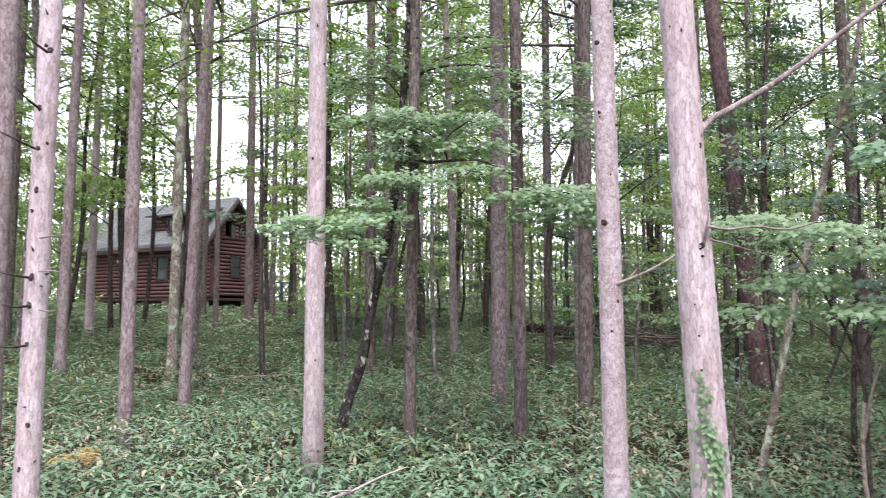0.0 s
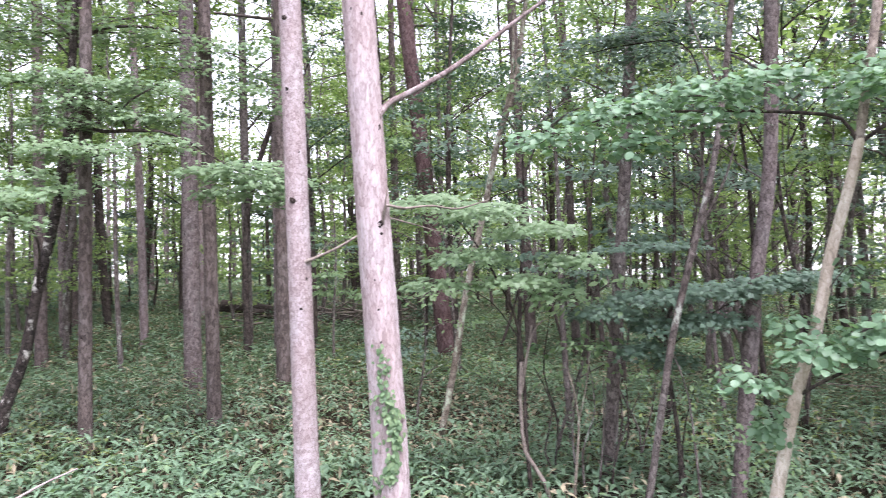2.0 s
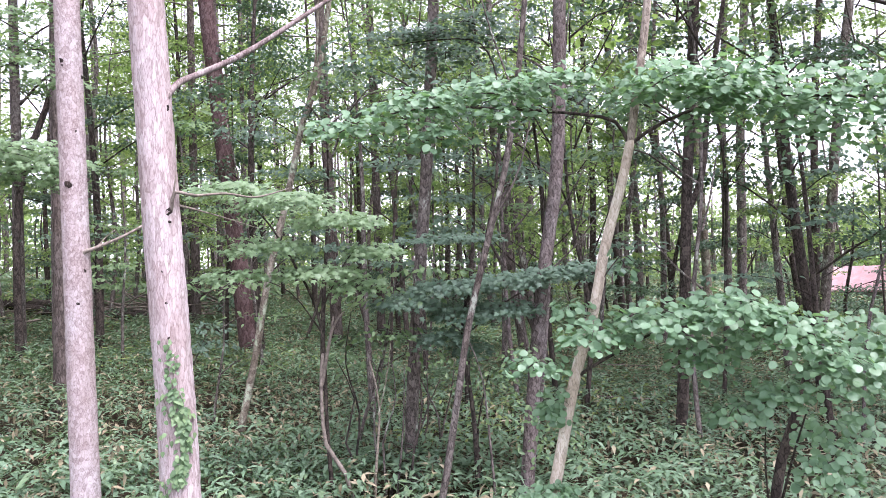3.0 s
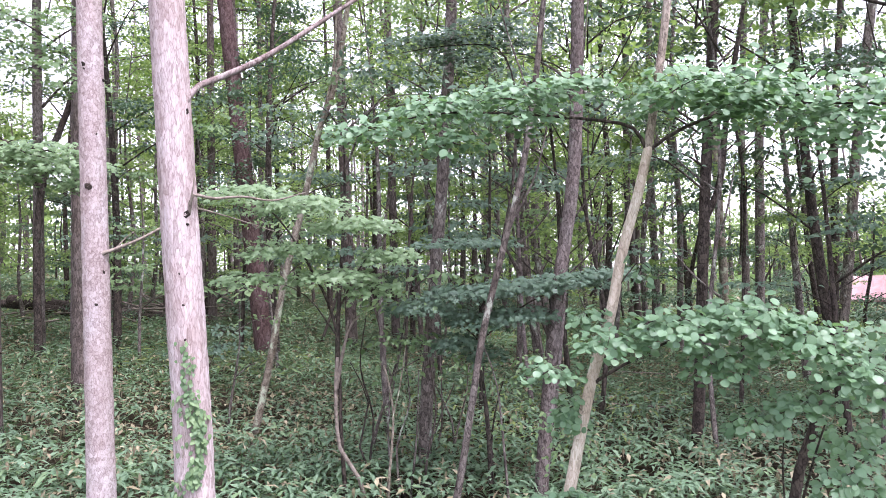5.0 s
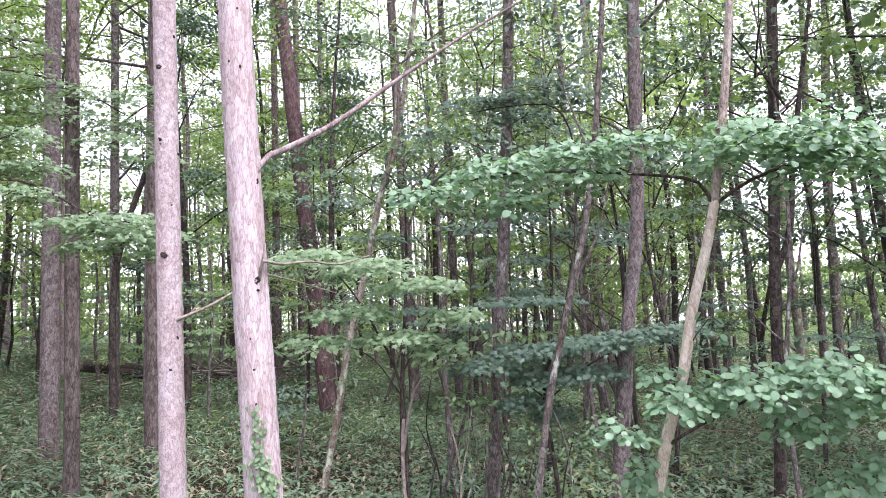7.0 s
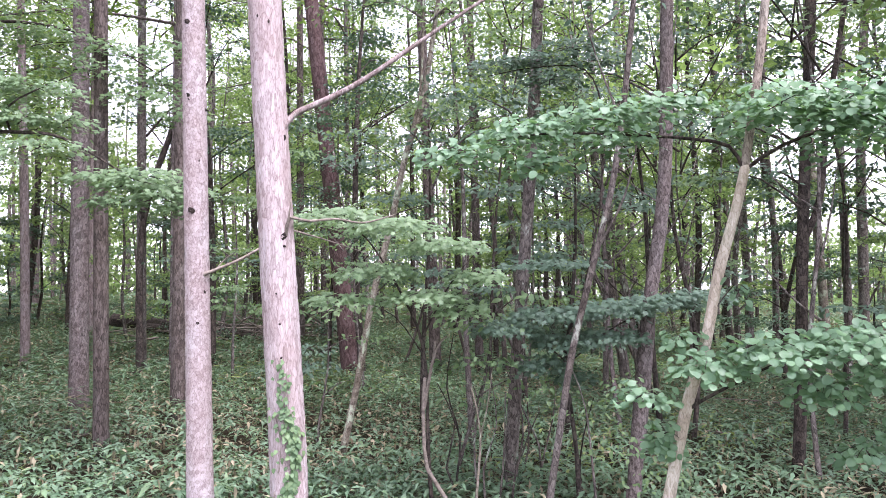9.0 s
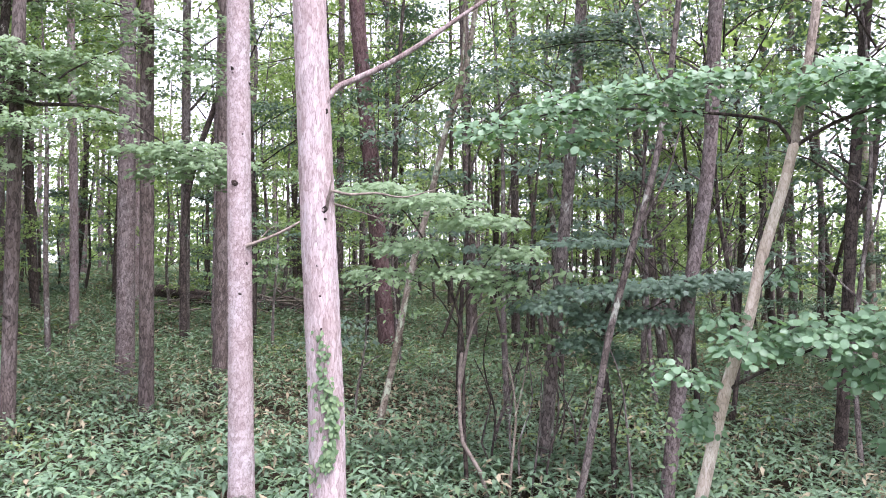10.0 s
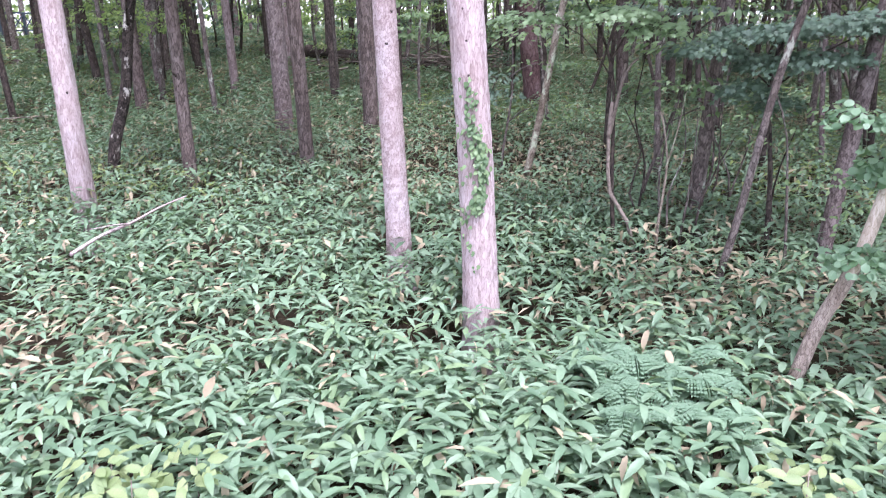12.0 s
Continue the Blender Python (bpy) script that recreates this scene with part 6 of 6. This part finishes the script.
# ---- small plants by the path ----
def fern(x, y, z, n, length, material, label, name="fern"):
    """Arching lacy fronds, twice divided, each frond a part."""
    ob = thing(name, x, y, label, "fern")
    u_ = np.linspace(0.12, 1.0, 6)
    for i in range(n):
        a = 6.283 * i / n + g3.uniform(-0.3, 0.3)
        ln = length * g3.uniform(0.75, 1.15)
        d = np.array([math.cos(a), math.sin(a), 0])
        base = np.array([x, y, z]) + g3.normal(0, 0.03, 3)
        p = smooth_line([base - (0, 0, 0.36), base + d * ln * 0.12 - (0, 0, 0.04), base + d * ln * 0.5 + (0, 0, 0.05), base + d * ln + (0, 0, -0.04)], 0.018)
        q = p[len(p) * 5 // 9:]
        s = np.linspace(0, 1, len(q))
        side = np.array([-d[1], d[0], 0])
        w = ln * 0.36 * (1.03 - s) ** 0.75 * np.minimum(1, s * 5 + 0.45)
        pcs = []
        for e in (1, -1):
            run = side * e + d * 0.35
            pos = (q[:, None] + run[None, None] * (w[:, None] * u_[None])[..., None]).reshape(-1, 3) - np.array([0, 0, 0.1]) * (w[:, None] * u_[None]).reshape(-1, 1)
            sz = (0.30 * w[:, None] * (1.15 - 0.75 * u_[None])).ravel() + 0.006
            up = unit(np.array([[0, -0.15, 1.0]]) + g3.normal(0, 0.12, (len(pos), 3)))
            for ee in (1, -1):
                pcs.append(blades(pos, np.tile(d * ee + run * 0.5, (len(pos), 1)), up, sz, CHIP))
        st = tube(p, [0.004, 0.002], sides=4, step=0.1)
        tri = np.vstack([st[1][:, [0, 1, 2]], st[1][:, [0, 2, 3]]])
        v, f = stack([*pcs, (st[0], tri)])
        part("frond", mesh_np("frond", local(ob, v), f, material), material, ob)


for fx, fy in ((0.52, 3.45), (0.7, 3.22), (0.92, 3.36), (0.62, 2.98), (0.95, 3.0)):
    fern(fx, fy, gz(fx, fy) + 0.46, 7, 0.25, LEAF_FERN, "feathery pale green fern in the bamboo grass")
fern(-5.75, 5.65, gz(-5.75, 5.65) + 0.44, 7, 0.30, LEAF_ORANGE, "withered tan fern among bamboo grass")


def sprout(x, y, n, height, material, label, size=0.06):
    ob = thing("vine_sprout", x, y, label, "plant", "young sprouts")
    z = gz(x, y)
    v, f = tube(local(ob, [(x, y, z - 0.02), (x + 0.02, y, z + height * 0.6), (x + 0.03, y + 0.02, z + height)]), [0.004, 0.002], sides=5, step=0.1)
    part("stem", mesh_np("stem", v, f, TWIG, smooth=True), TWIG, ob)
    P, T, N, S = spray_leaves([(x, y, z + height, 0.13, 0.13, 0.06, n)], size, (-0.1, -0.4, 0.8), 0.3, g3)
    leaf_parts(ob, P, T, N, S, OVAL, material, name="leaf")


for sx, sy in ((-1.42, 2.28), (-1.12, 2.32), (1.08, 2.36), (-1.3, 2.18)):
    sprout(sx, sy, 30, 0.57, LEAF_YELLOW, "yellow-green young sprout at the path edge", 0.075)
edge_sap = stem_tree("sapling", [(-5.75, 4.2, 0.4), (-5.7, 4.15, 1.2), (-5.6, 4.1, 2.2), (-5.5, 4.0, 3.0)], [0.016, 0.012, 0.005], BARK_GREY, "yellow-green leafed sapling at the forest edge", "sapling", sides=6)
leaf_parts(edge_sap, *spray_leaves([(-5.55, 4.05, 2.75, 0.3, 0.25, 0.08, 60), (-5.6, 4.1, 2.4, 0.3, 0.25, 0.08, 60), (-5.5, 4.0, 3.0, 0.25, 0.2, 0.06, 40), (-5.8, 4.2, 2.0, 0.25, 0.25, 0.08, 50)], 0.06), OVAL, LEAF_YELLOW, most=80)


# ---- bamboo grass covering the forest floor ----
def bamboo_grass():
    g = np.random.default_rng(3)
    verts, faces, idx, o = [], [], [], 0
    # zones: nearest, farthest, tufts to the square metre, leaves to a tuft, leaf length, blade
    for r0, r1, dens, per, size, shape in ((0.8, 3.9, 165, 8, 0.120, LANCE), (3.9, 6.8, 132, 7, 0.119, LANCE_MID), (6.8, 9.5, 104, 6, 0.114, LANCE_MID), (9.5, 13, 106, 6, 0.122, LANCE_FAR), (13, 24, 46, 6, 0.16, LANCE_FAR), (24, 46, 10, 5, 0.29, LANCE_FAR)):
        span = radians(176 if r0 < 3 else 136)
        n = int(dens * span / 2 * (r1 * r1 - r0 * r0))
        r, a = np.sqrt(g.uniform(r0 * r0, r1 * r1, n)), g.uniform(-span / 2, span / 2, n)
        x, y = -r * np.sin(a), r * np.cos(a)
        patch = np.sin(x * 0.9 + 2 * np.sin(y * 0.6)) + np.sin(y * 1.1 + 1.7 * np.sin(x * 0.5 + 2)) + g.normal(0, 0.6, n)
        keep = (patch > -1.9) | (r < 4.5)
        inside = (x < -21) & (x > -35) & (y > 29.3) & (y < 40)
        keep &= ~inside & (y > 0.8 + 0.12 * np.sin(x * 2.3) + g.normal(0, 0.06, n))
        x, y, patch = x[keep], y[keep], patch[keep]
        n = len(x)
        top = ground_z(x, y) + np.clip(g.normal(0.43, 0.075, n) + 0.025 * patch, 0.2, 0.64)
        # trodden low round the feet of the two larches
        top -= 0.12 * np.exp(-((x + 0.03) / 0.3) ** 2 - ((y - 3.95) / 0.4) ** 2) + 0.12 * np.exp(-((x + 0.66) / 0.3) ** 2 - ((y - 5.02) / 0.45) ** 2)
        lean = g.normal(0, 0.05, (n, 2))
        turn = g.uniform(0, 6.28, n)
        for k in range(per):
            az = turn + 2.4 * k + g.normal(0, 0.25, n)
            low = 0.007 * k + (0.06 if k >= 5 else 0.0)
            out = 0.012 + 0.004 * k
            pos = np.stack([x + lean[:, 0] + out * np.cos(az), y + lean[:, 1] + out * np.sin(az), top - low * g.uniform(0.5, 1.2, n)], -1)
            up = g.uniform(-0.22, 0.28, n) + 0.25 * (k < 2)
            tip = np.stack([np.cos(az), np.sin(az), up], -1)
            nor = unit(np.stack([-np.cos(az) * up, -np.sin(az) * up, np.ones(n)], -1) + g.normal(0, 0.17, (n, 3)))
            v, f = blades(pos, tip, nor, size * g.uniform(0.6, 1.15, n), shape)
            dry = 0.36 * np.exp(-((x - 1.35) / 0.8) ** 2 - ((y - 4.75) / 0.7) ** 2) + 0.14 * np.exp(-((x + 2.1) / 0.7) ** 2 - ((y - 3.6) / 0.5) ** 2)
            dead = (g.uniform(0, 1, n) < (dry + (0.018 if r0 < 6 else 0.06) + 0.08 * (patch < -0.4) + (0.16 if r0 > 6 else 0.0) * (patch < -0.9))).astype(int)
            if r0 > 6:
                dead = np.where((patch > 1.25) & (g.uniform(0, 1, n) < 0.2) & (dead == 0), 2, dead)
            verts.append(v)
            faces.append(f + o)
            idx.append(np.repeat(dead, len(shape[1])))
            o += len(v)
        # withered leaves hanging low between the stems
        m = int(n * (0.32 if r0 < 6 else 0.6))
        s = g.integers(0, n, m)
        az = g.uniform(0, 6.28, m)
        pos = np.stack([x[s] + g.normal(0, 0.06, m), y[s] + g.normal(0, 0.06, m), top[s] - g.uniform(-0.02, 0.12, m)], -1)
        tip = np.stack([np.cos(az) * 0.5, np.sin(az) * 0.5, -g.uniform(0.2, 1.2, m)], -1)
        nor = unit(np.stack([np.cos(az), np.sin(az), g.uniform(0.2, 0.8, m)], -1))
        v, f = blades(pos, tip, nor, size * g.uniform(0.5, 0.9, m), shape)
        verts.append(v)
        faces.append(f + o)
        idx.append(np.ones(len(f), int))
        o += len(v)
    me = mesh_np("bamboo_grass", np.vstack(verts), np.vstack(faces), [LEAF_SASA, LEAF_DEAD, LEAF_PALE], np.concatenate(idx))
    tagged(new("bamboo_grass", me), "knee-high green bamboo grass with withered tan leaves", "undergrowth", kind="stuff")


bamboo_grass()
